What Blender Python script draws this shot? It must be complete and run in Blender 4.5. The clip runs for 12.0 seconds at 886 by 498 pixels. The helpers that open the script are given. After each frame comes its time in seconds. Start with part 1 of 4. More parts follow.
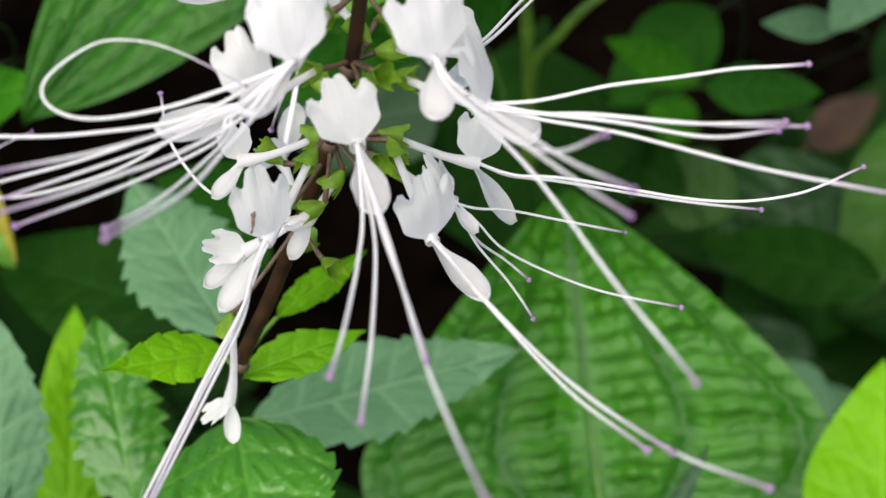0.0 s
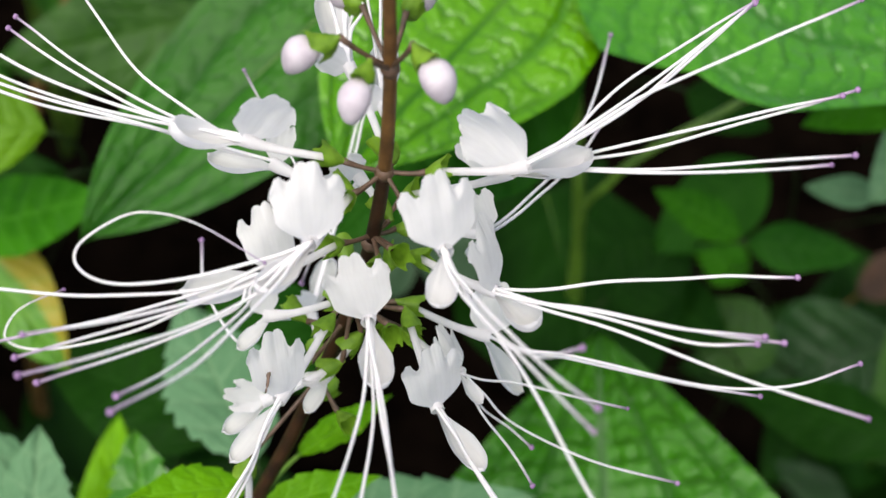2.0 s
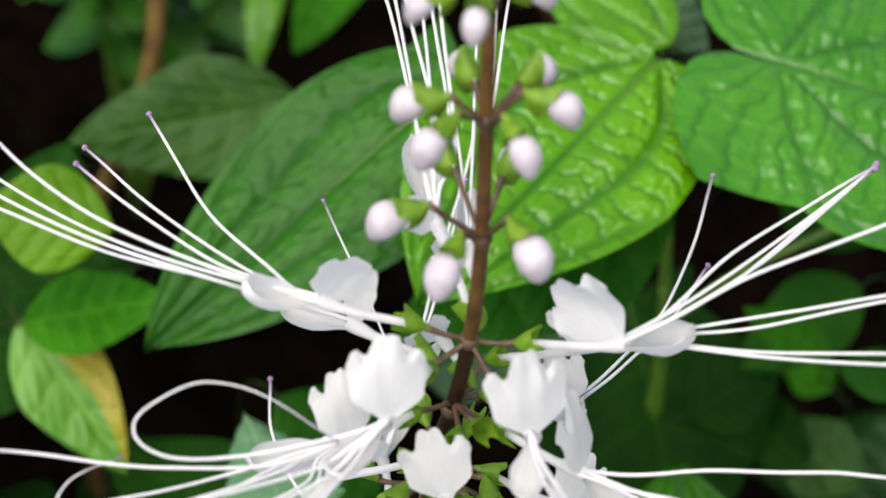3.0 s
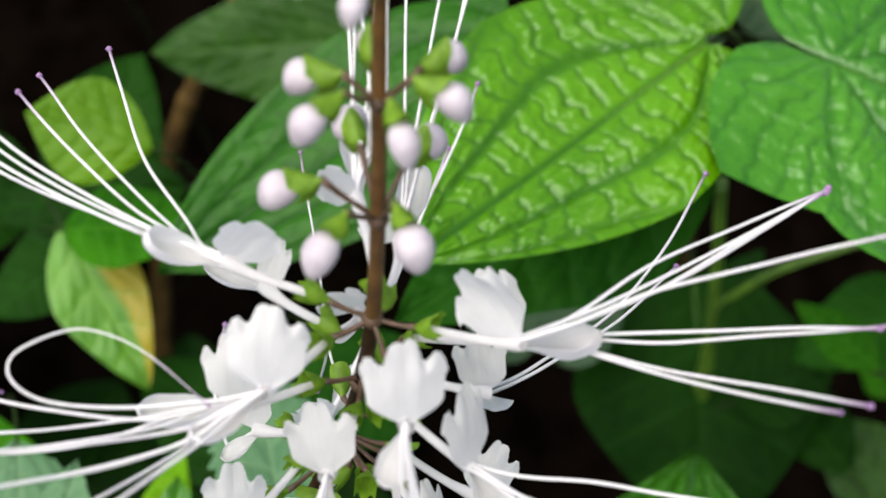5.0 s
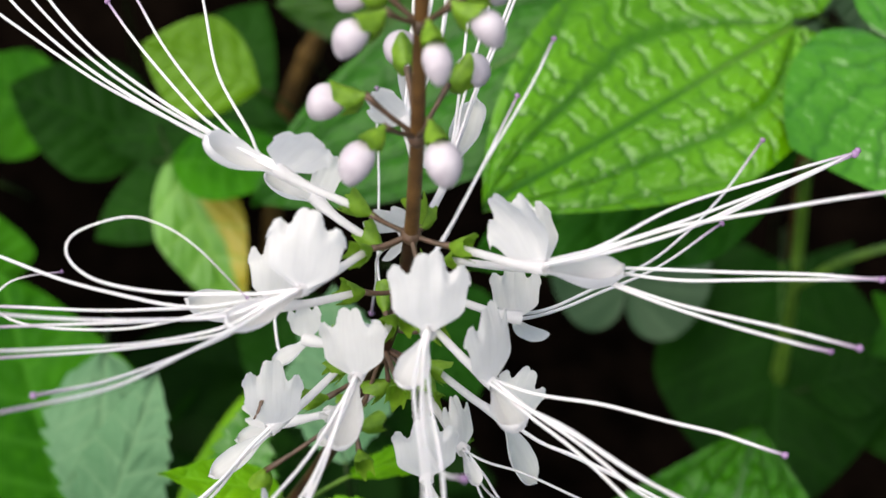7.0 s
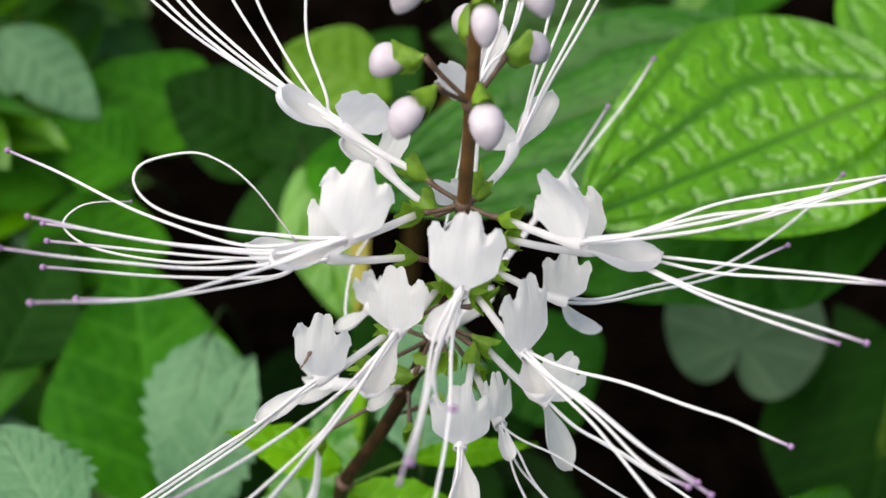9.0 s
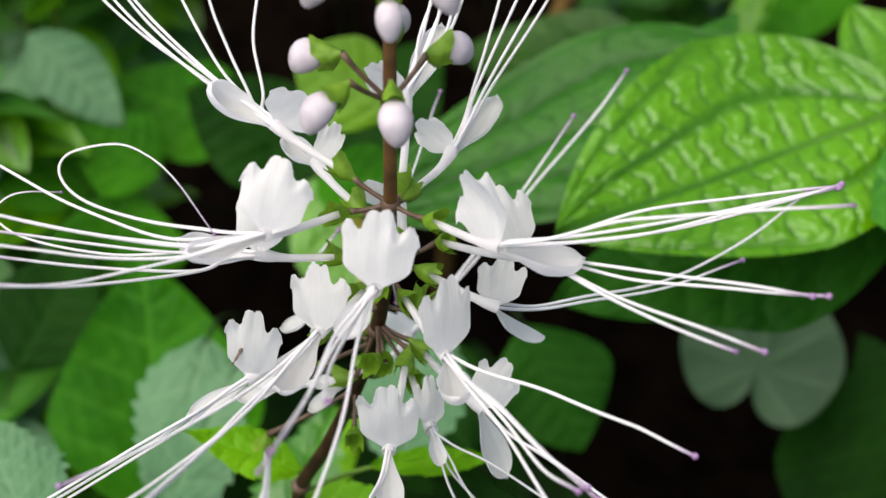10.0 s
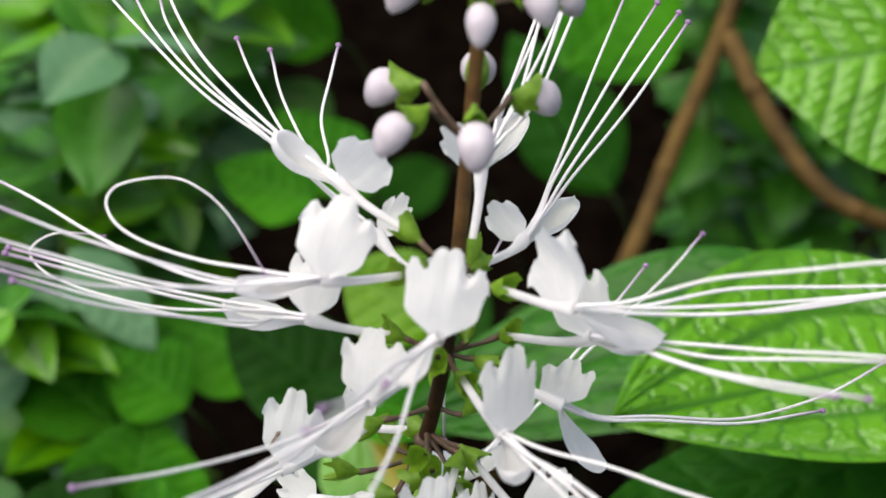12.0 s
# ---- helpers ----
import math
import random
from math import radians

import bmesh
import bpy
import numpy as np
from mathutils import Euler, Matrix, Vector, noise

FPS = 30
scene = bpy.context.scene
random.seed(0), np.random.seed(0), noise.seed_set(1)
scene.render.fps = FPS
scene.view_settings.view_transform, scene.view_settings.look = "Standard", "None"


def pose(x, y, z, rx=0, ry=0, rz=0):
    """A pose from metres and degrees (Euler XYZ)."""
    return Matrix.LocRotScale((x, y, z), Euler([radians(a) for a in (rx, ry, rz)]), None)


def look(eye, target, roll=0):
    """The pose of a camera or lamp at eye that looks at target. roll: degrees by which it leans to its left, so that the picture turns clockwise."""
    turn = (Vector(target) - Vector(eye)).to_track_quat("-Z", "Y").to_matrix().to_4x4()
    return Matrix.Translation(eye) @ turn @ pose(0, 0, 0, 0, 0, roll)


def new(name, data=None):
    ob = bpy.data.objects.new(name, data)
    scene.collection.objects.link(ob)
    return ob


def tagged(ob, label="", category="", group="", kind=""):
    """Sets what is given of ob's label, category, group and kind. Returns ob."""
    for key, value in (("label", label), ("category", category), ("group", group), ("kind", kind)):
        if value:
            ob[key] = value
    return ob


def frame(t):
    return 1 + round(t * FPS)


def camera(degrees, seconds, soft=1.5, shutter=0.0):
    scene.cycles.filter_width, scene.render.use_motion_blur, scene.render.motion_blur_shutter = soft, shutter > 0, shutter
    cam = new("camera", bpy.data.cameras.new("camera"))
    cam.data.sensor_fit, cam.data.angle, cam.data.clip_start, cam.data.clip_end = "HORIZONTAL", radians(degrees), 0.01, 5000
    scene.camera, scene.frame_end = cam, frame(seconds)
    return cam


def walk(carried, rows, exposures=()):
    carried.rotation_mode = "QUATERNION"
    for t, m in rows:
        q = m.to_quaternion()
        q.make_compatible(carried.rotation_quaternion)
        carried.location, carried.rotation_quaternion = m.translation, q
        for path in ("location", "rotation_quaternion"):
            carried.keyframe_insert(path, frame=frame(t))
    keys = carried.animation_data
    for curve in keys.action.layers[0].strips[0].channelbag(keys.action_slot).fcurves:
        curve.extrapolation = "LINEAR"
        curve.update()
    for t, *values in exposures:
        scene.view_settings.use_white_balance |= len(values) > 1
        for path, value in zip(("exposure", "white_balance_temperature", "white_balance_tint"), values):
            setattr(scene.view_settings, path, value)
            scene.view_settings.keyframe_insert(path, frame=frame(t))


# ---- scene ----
cam = camera(23.38, 12.0)
PATH = [
    (0, look((0.04644, -0.22539, 0.73031), (0.01664, -0.00997, 0.45607), -1.58)),
    (0.5, look((0.05875, -0.23044, 0.73786), (0.02653, -0.01515, 0.46380), -1.77)),
    (1, look((0.06013, -0.22627, 0.74154), (0.02442, -0.00828, 0.47006), -1.38)),
    (1.5, look((0.05260, -0.22151, 0.76095), (0.01303, -0.00017, 0.49273), -1.02)),
    (2, look((0.05992, -0.22329, 0.75599), (0.01400, -0.00092, 0.48964), -0.19)),
    (2.5, look((0.05944, -0.20496, 0.75501), (0.00932, 0.01635, 0.48854), 0.37)),
    (3, look((0.04982, -0.19282, 0.75183), (-0.00773, 0.03074, 0.48874), 0.26)),
    (3.2, look((0.04485, -0.19036, 0.75548), (-0.00728, 0.03490, 0.49272), 1.01)),
    (4.8, look((0.08450, -0.16900, 0.75109), (-0.00040, 0.03839, 0.48223), 0.04)),
    (5, look((0.08860, -0.16838, 0.75277), (0.00130, 0.03468, 0.48139), 0.50)),
    (5.5, look((0.09723, -0.18536, 0.75606), (0.00546, 0.01435, 0.48367), 1.05)),
    (6, look((0.10504, -0.17934, 0.76077), (0.00710, 0.01497, 0.48663), 0.61)),
    (6.5, look((0.11006, -0.18204, 0.76238), (0.00663, 0.01111, 0.48944), 0.45)),
    (7, look((0.11478, -0.18005, 0.76090), (0.00455, 0.01174, 0.48966), 0.25)),
    (7.5, look((0.11499, -0.19078, 0.76392), (0.00248, 0.00214, 0.49444), 0.92)),
    (7.7, look((0.11735, -0.18841, 0.76694), (0.00288, 0.00347, 0.49754), 1.16)),
    (9.3, look((0.15787, -0.18535, 0.75452), (0.00599, -0.00520, 0.49572), -0.30)),
    (9.5, look((0.16309, -0.17726, 0.75313), (0.00793, 0.00015, 0.49438), -0.65)),
    (10, look((0.17700, -0.16752, 0.75253), (0.01326, 0.00527, 0.49594), -1.85)),
    (10.5, look((0.17570, -0.18071, 0.74183), (0.00672, -0.00247, 0.49248), -0.45)),
    (11, look((0.18344, -0.17742, 0.72855), (0.00003, 0.00551, 0.49319), 0.17)),
    (11.5, look((0.19086, -0.17141, 0.71485), (-0.00454, 0.01614, 0.49317), 0.55)),
    (12, look((0.18521, -0.18721, 0.69038), (-0.01415, 0.01847, 0.48926), 2.34)),
]
walk(cam, PATH, [(0.0, 0.90, 7100, 12), (3.0, 0.84, 7050, 12), (6.5, 0.84, 7100, 12), (9.5, 0.80, 7150, 12), (12.0, 0.88, 7150, 12)])
cam.data.dof.use_dof = True
cam.data.dof.focus_distance, cam.data.dof.aperture_fstop = 0.360, 21.0


# ---- light ----
SKY, SUN = 0.088, 3.5

world = bpy.data.worlds.new("sky")
scene.world = world
world.use_nodes = True
wn, wl = world.node_tree.nodes, world.node_tree.links
sky = wn.new("ShaderNodeTexSky")
sky.sky_type = "NISHITA"
sky.sun_disc = False
sky.sun_elevation, sky.sun_rotation = radians(62), radians(200)
wl.new(sky.outputs[0], wn["Background"].inputs[0])
wn["Background"].inputs[1].default_value = SKY

sun = new("sun", bpy.data.lights.new("sun", "SUN"))
sun.data.energy, sun.data.angle, sun.data.color = SUN, radians(80), (1.0, 0.985, 0.965)
sun.matrix_world = look((-0.16, -0.44, 1.0), (0, 0, 0))


# ---- materials ----
def material(name):
    m = bpy.data.materials.new(name)
    m.use_nodes = True
    n = m.node_tree.nodes
    return m, n, m.node_tree.links, n["Principled BSDF"], n["Material Output"]


def ramp(n, stops):
    r = n.new("ShaderNodeValToRGB")
    e = r.color_ramp.elements
    while len(e) < len(stops):
        e.new(0.5)
    for k, (p, c) in enumerate(stops):
        e[k].position, e[k].color = p, (*c, 1)
    return r


def noise_node(n, l, scale, detail=3.0, coords="Object"):
    tc = n.new("ShaderNodeTexCoord")
    t = n.new("ShaderNodeTexNoise")
    t.inputs["Scale"].default_value, t.inputs["Detail"].default_value = scale, detail
    l.new(tc.outputs[coords], t.inputs["Vector"])
    return t


def bump(n, l, height, p, strength, distance):
    b = n.new("ShaderNodeBump")
    b.inputs["Strength"].default_value, b.inputs["Distance"].default_value = strength, distance
    l.new(height, b.inputs["Height"])
    l.new(b.outputs[0], p.inputs["Normal"])
    return b


def see_through(m, n, l, p, out, colour, amount):
    """Light that passes through a thin petal or leaf."""
    tr = n.new("ShaderNodeBsdfTranslucent")
    if isinstance(colour, tuple):
        tr.inputs[0].default_value = (*colour, 1)
    else:
        l.new(colour, tr.inputs[0])
    mix = n.new("ShaderNodeMixShader")
    mix.inputs[0].default_value = amount
    l.new(p.outputs[0], mix.inputs[1])
    l.new(tr.outputs[0], mix.inputs[2])
    l.new(mix.outputs[0], out.inputs[0])


def petal_material(name, a, b, amount=0.42, veined=0.35):
    """Thin petal: soft blotches, fine veins that fan out along it (UV y), light through it."""
    m, n, l, p, out = material(name)
    t = noise_node(n, l, 260, 4)
    r = ramp(n, [(0.3, a), (0.7, b)])
    l.new(t.outputs[0], r.inputs[0])
    uv = n.new("ShaderNodeUVMap")
    stretch = n.new("ShaderNodeMapping")
    stretch.inputs["Scale"].default_value = (6.0, 1.5, 1.0)
    l.new(uv.outputs[0], stretch.inputs[0])
    veins = noise_node(n, l, 1.0, 3)
    l.new(stretch.outputs[0], veins.inputs["Vector"])
    line = ramp(n, [(0.30, (0.88, 0.87, 0.89)), (0.56, (1, 1, 1))])
    l.new(veins.outputs[0], line.inputs[0])
    mx = n.new("ShaderNodeMix")
    mx.data_type, mx.blend_type = "RGBA", "MULTIPLY"
    mx.inputs[0].default_value = veined
    l.new(r.outputs[0], mx.inputs[6])
    l.new(line.outputs[0], mx.inputs[7])
    l.new(mx.outputs[2], p.inputs["Base Color"])
    p.inputs["Roughness"].default_value = 0.55
    p.inputs["Specular IOR Level"].default_value = 0.22
    soft = n.new("ShaderNodeMapping")
    soft.inputs["Scale"].default_value = (3.0, 1.6, 1.0)
    l.new(uv.outputs[0], soft.inputs[0])
    fold = noise_node(n, l, 1.0, 4)
    l.new(soft.outputs[0], fold.inputs["Vector"])
    both = n.new("ShaderNodeMath")
    both.operation = "MULTIPLY_ADD"
    l.new(veins.outputs[0], both.inputs[0])
    both.inputs[1].default_value = 0.25
    l.new(fold.outputs[0], both.inputs[2])
    bump(n, l, both.outputs[0], p, 0.16, 0.0006)
    see_through(m, n, l, p, out, mx.outputs[2], amount)
    return m


def thread_material(name, tip):
    """White filament that turns lilac at its far end (UV x runs along it)."""
    m, n, l, p, out = material(name)
    uv = n.new("ShaderNodeUVMap")
    s = n.new("ShaderNodeSeparateXYZ")
    l.new(uv.outputs[0], s.inputs[0])
    r = ramp(n, [(0.0, (0.87, 0.86, 0.865)), (0.86, (0.85, 0.835, 0.845)), (0.94, (0.64, 0.55, 0.66)), (1.0, tip)])
    l.new(s.outputs[0], r.inputs[0])
    t = noise_node(n, l, 600, 2)
    mx = n.new("ShaderNodeMix")
    mx.data_type, mx.blend_type = "RGBA", "MULTIPLY"
    mx.inputs[0].default_value = 0.12
    l.new(r.outputs[0], mx.inputs[6])
    l.new(t.outputs[1], mx.inputs[7])
    l.new(mx.outputs[2], p.inputs["Base Color"])
    p.inputs["Roughness"].default_value = 0.4
    p.inputs["Specular IOR Level"].default_value = 0.35
    see_through(m, n, l, p, out, mx.outputs[2], 0.32)
    return m


def plain_material(name, a, b, scale=300, rough=0.5, bumpy=0.2, through_amount=0.0, gloss=0.5):
    m, n, l, p, out = material(name)
    t = noise_node(n, l, scale, 5)
    r = ramp(n, [(0.32, a), (0.68, b)])
    l.new(t.outputs[0], r.inputs[0])
    l.new(r.outputs[0], p.inputs["Base Color"])
    p.inputs["Roughness"].default_value = rough
    p.inputs["Specular IOR Level"].default_value = gloss
    bump(n, l, t.outputs[0], p, bumpy, 0.0006)
    if through_amount:
        see_through(m, n, l, p, out, r.outputs[0], through_amount)
    return m


def leaf_material(name, dark, light, vein, rough=0.4, spot=None, gloss=0.5, vein_mix=0.6):
    """Leaf: two greens in patches, veins from the blade's own 'vein' value, waxy gloss."""
    m, n, l, p, out = material(name)
    big = noise_node(n, l, 22, 4)
    fine = noise_node(n, l, 240, 5)
    r = ramp(n, [(0.30, dark), (0.70, light)])
    add = n.new("ShaderNodeMath")
    add.operation = "MULTIPLY_ADD"
    l.new(fine.outputs[0], add.inputs[0])
    add.inputs[1].default_value = 0.35
    sub = n.new("ShaderNodeMath")
    sub.operation = "SUBTRACT"
    l.new(big.outputs[0], sub.inputs[0])
    sub.inputs[1].default_value = 0.175
    l.new(sub.outputs[0], add.inputs[2])
    l.new(add.outputs[0], r.inputs[0])
    colour = r.outputs[0]
    if spot:
        uv = n.new("ShaderNodeUVMap")
        s = n.new("ShaderNodeSeparateXYZ")
        l.new(uv.outputs[0], s.inputs[0])
        wob = n.new("ShaderNodeMath")
        wob.operation = "MULTIPLY_ADD"
        l.new(big.outputs[0], wob.inputs[0])
        wob.inputs[1].default_value = 0.5
        other = n.new("ShaderNodeMath")
        other.operation = "SUBTRACT"
        other.inputs[0].default_value = 1.0
        l.new(s.outputs[1], other.inputs[1])
        away = n.new("ShaderNodeMath")
        away.operation = "MULTIPLY_ADD"
        l.new(s.outputs[0], away.inputs[0])
        away.inputs[1].default_value = -0.22
        l.new(other.outputs[0], away.inputs[2])
        l.new(away.outputs[0], wob.inputs[2])
        sr = ramp(n, [(0.80, (0, 0, 0)), (0.87, (1, 1, 1))])
        l.new(wob.outputs[0], sr.inputs[0])
        smix = n.new("ShaderNodeMix")
        smix.data_type = "RGBA"
        l.new(sr.outputs[0], smix.inputs[0])
        l.new(colour, smix.inputs[6])
        smix.inputs[7].default_value = (*spot, 1)
        colour = smix.outputs[2]
    at = n.new("ShaderNodeAttribute")
    at.attribute_name = "vein"
    vm = n.new("ShaderNodeMath")
    vm.operation = "MULTIPLY"
    vm.inputs[1].default_value = vein_mix
    l.new(at.outputs["Fac"], vm.inputs[0])
    mx = n.new("ShaderNodeMix")
    mx.data_type = "RGBA"
    l.new(vm.outputs[0], mx.inputs[0])
    l.new(colour, mx.inputs[6])
    mx.inputs[7].default_value = (*vein, 1)
    l.new(mx.outputs[2], p.inputs["Base Color"])
    rr = n.new("ShaderNodeMath")
    rr.operation = "MULTIPLY_ADD"
    l.new(fine.outputs[0], rr.inputs[0])
    rr.inputs[1].default_value, rr.inputs[2].default_value = 0.18, rough - 0.09
    l.new(rr.outputs[0], p.inputs["Roughness"])
    p.inputs["Specular IOR Level"].default_value = gloss
    # net of the smallest veins, pressed into the blade
    tc = n.new("ShaderNodeTexCoord")
    net = n.new("ShaderNodeTexVoronoi")
    net.feature = "DISTANCE_TO_EDGE"
    net.inputs["Scale"].default_value = 330
    l.new(tc.outputs["Object"], net.inputs["Vector"])
    nr = ramp(n, [(0.0, (0, 0, 0)), (0.16, (1, 1, 1))])
    l.new(net.outputs["Distance"], nr.inputs[0])
    hgt = n.new("ShaderNodeMath")
    hgt.operation = "MULTIPLY_ADD"
    l.new(nr.outputs[0], hgt.inputs[0])
    hgt.inputs[1].default_value = 0.35
    l.new(fine.outputs[0], hgt.inputs[2])
    bump(n, l, hgt.outputs[0], p, 0.32, 0.0006)
    see_through(m, n, l, p, out, mx.outputs[2], 0.22)
    return m


PETAL = petal_material("white_petal", (0.85, 0.835, 0.84), (0.90, 0.885, 0.89), 0.58)
BUD = petal_material("bud_petal", (0.47, 0.415, 0.46), (0.63, 0.58, 0.615), 0.15, 0.7)
THREAD = thread_material("white_filament", (0.42, 0.30, 0.45))
ANTHER = plain_material("purple_anther", (0.17, 0.09, 0.20), (0.30, 0.18, 0.33), 900, 0.6)
CALYX = plain_material("calyx_green", (0.105, 0.23, 0.012), (0.22, 0.40, 0.028), 420, 0.5, 0.3, 0.38)
PEDICEL = plain_material("pedicel_brown", (0.055, 0.036, 0.018), (0.125, 0.070, 0.045), 500, 0.55)
STEM = plain_material("stem_maroon", (0.015, 0.007, 0.004), (0.045, 0.020, 0.009), 260, 0.5, 0.35, 0.0, 0.2)
# olive-brown of its own, raised further for light falling on the upper stem
STEM_TOP = plain_material("stem_brown", (0.062, 0.030, 0.010), (0.140, 0.070, 0.021), 260, 0.5, 0.35, 0.0, 0.3)
STALK = plain_material("dry_stalk", (0.042, 0.025, 0.007), (0.105, 0.062, 0.016), 120, 0.75, 0.6, 0.0, 0.15)
GREEN_STALK = plain_material("green_stalk", (0.05, 0.12, 0.01), (0.11, 0.22, 0.02), 160, 0.5, 0.3)
# darker copy of the green stalk, with shade in the colour, for long petioles
SHADE_STALK = plain_material("shaded_stalk", (0.006, 0.016, 0.003), (0.016, 0.034, 0.006), 160, 0.6, 0.3, 0.0, 0.15)
# near black: the deep shade between the plants is put into the soil colour
SOIL = plain_material("shaded_soil", (0.0010, 0.0007, 0.0005), (0.004, 0.0026, 0.0018), 60, 1.0, 1.0, 0.0, 0.0)
LITTER = plain_material("dead_leaf", (0.020, 0.009, 0.003), (0.05, 0.022, 0.008), 90, 0.8, 0.6)
BRIGHT = leaf_material("bright_green_leaf", (0.058, 0.208, 0.001), (0.100, 0.305, 0.002), (0.016, 0.100, 0.001), 0.30, gloss=0.55, vein_mix=0.95)
BROAD = leaf_material("broad_green_leaf", (0.030, 0.165, 0.006), (0.060, 0.250, 0.012), (0.013, 0.100, 0.003), 0.28, gloss=0.65, vein_mix=0.9)
FRESH = leaf_material("fresh_green_leaf", (0.066, 0.225, 0.002), (0.135, 0.345, 0.004), (0.17, 0.43, 0.03), 0.42, gloss=0.12, vein_mix=0.3)
MID = leaf_material("mid_green_leaf", (0.008, 0.072, 0.002), (0.036, 0.185, 0.005), (0.050, 0.20, 0.016), 0.5, gloss=0.05)
SHRUB = leaf_material("shrub_leaf", (0.012, 0.080, 0.004), (0.040, 0.180, 0.010), (0.060, 0.21, 0.022), 0.42, gloss=0.30)
# leaf green darkened in colour, standing in for the deep shade around it
DEEP_SHADED = leaf_material("deep_shaded_leaf", (0.003, 0.021, 0.0015), (0.0085, 0.047, 0.0034), (0.014, 0.062, 0.007), 0.5, gloss=0.04)
# darkest leaf copy: shade near the soil is painted into its green
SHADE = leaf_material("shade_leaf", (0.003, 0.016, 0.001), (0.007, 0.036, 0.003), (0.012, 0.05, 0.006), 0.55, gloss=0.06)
QUILTED = leaf_material("quilted_green_leaf", (0.009, 0.074, 0.001), (0.028, 0.158, 0.002), (0.006, 0.060, 0.002), 0.32, gloss=0.30, vein_mix=0.85)
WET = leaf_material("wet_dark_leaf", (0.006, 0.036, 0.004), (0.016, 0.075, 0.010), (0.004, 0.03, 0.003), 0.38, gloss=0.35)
RIBBED = leaf_material("ribbed_green_leaf", (0.010, 0.072, 0.003), (0.028, 0.140, 0.006), (0.006, 0.055, 0.002), 0.40, gloss=0.22, vein_mix=0.85)
DUSTY = leaf_material("dusty_grey_leaf", (0.026, 0.066, 0.028), (0.054, 0.108, 0.052), (0.10, 0.17, 0.09), 0.45, gloss=0.2)
# for leaves under or behind others: their shade is mixed into this green
UNDER = leaf_material("shade_dimmed_leaf", (0.006, 0.052, 0.003), (0.017, 0.095, 0.006), (0.022, 0.105, 0.010), 0.5, gloss=0.06)
OLIVE = leaf_material("olive_green_leaf", (0.058, 0.155, 0.002), (0.094, 0.225, 0.003), (0.06, 0.16, 0.004), 0.45, gloss=0.2)
# mid green dimmed by colour, to pass for a leaf in half shade
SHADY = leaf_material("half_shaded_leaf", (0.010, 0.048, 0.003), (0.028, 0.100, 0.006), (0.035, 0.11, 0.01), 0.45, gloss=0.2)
GLOSSY = leaf_material("glossy_green_leaf", (0.018, 0.11, 0.004), (0.045, 0.20, 0.010), (0.09, 0.27, 0.025), 0.30, gloss=0.6)
PALE = leaf_material("pale_leaf", (0.060, 0.155, 0.070), (0.110, 0.225, 0.115), (0.15, 0.27, 0.14), 0.5, gloss=0.08)
SPOTTED = leaf_material("yellowing_leaf", (0.045, 0.17, 0.01), (0.09, 0.27, 0.015), (0.14, 0.32, 0.03), 0.45, spot=(0.32, 0.27, 0.015))


# ---- mesh helpers ----
def mm(*p):
    """Millimetres to metres."""
    return Vector(p) * 0.001


def part(name, verts, faces, mat, parent, label="", uvs=None, values=None):
    """One mesh object under a thing; verts in world metres."""
    root = parent
    base = Vector((0, 0, 0))
    while root is not None:
        base += root.location
        root = root.parent
    me = bpy.data.meshes.new(name)
    me.from_pydata([tuple(Vector(v) - base) for v in verts], [], faces)
    me.polygons.foreach_set("use_smooth", [True] * len(me.polygons))
    if uvs is not None:
        layer = me.uv_layers.new(name="uv")
        flat = [c for loop in me.loops for c in uvs[loop.vertex_index]]
        layer.data.foreach_set("uv", flat)
    if values is not None:
        at = me.attributes.new("vein", "FLOAT", "POINT")
        at.data.foreach_set("value", values)
    me.materials.append(mat)
    me.update()
    ob = new(name, me)
    ob.parent = parent
    return tagged(ob, label=label)


def root_at(name, place):
    ob = new(name)
    ob.empty_display_size = 0.004
    ob.location = place
    return ob


def grid_faces(nu, nv, flip=False):
    f = []
    for i in range(nu - 1):
        for j in range(nv - 1):
            q = (i * nv + j, (i + 1) * nv + j, (i + 1) * nv + j + 1, i * nv + j + 1)
            f.append(q[::-1] if flip else q)
    return f


def frame_of(d, hint=Vector((0, 0, 1))):
    d = d.normalized()
    s = d.cross(hint)
    if s.length < 1e-4:
        s = d.cross(Vector((1, 0, 0)))
    s.normalize()
    return d, s, s.cross(d).normalized()


def tube(points, radii, sides=8, squash=1.0, hint=Vector((0, 0, 1)), cap=True):
    """Verts, faces and uvs of a tube along points."""
    n = len(points)
    verts, uvs = [], []
    _, s0, _ = frame_of(points[1] - points[0], hint)
    for i, p in enumerate(points):
        d = (points[min(i + 1, n - 1)] - points[max(i - 1, 0)]).normalized()
        s = (s0 - d * s0.dot(d)).normalized()
        u = s.cross(d).normalized()
        s0 = s
        for k in range(sides):
            a = 2 * math.pi * k / sides
            verts.append(p + (s * math.cos(a) + u * math.sin(a) * squash) * radii[i])
            uvs.append((i / (n - 1), k / sides))
    faces = []
    for i in range(n - 1):
        for k in range(sides):
            k2 = (k + 1) % sides
            faces.append((i * sides + k, i * sides + k2, (i + 1) * sides + k2, (i + 1) * sides + k))
    if cap:
        faces.append(tuple(range(sides))[::-1])
        faces.append(tuple((n - 1) * sides + k for k in range(sides)))
    return verts, faces, uvs


def bezier(a, b, c, d, n):
    out = []
    for i in range(n):
        t = i / (n - 1)
        s = 1 - t
        out.append(a * s ** 3 + b * 3 * s * s * t + c * 3 * s * t * t + d * t ** 3)
    return out


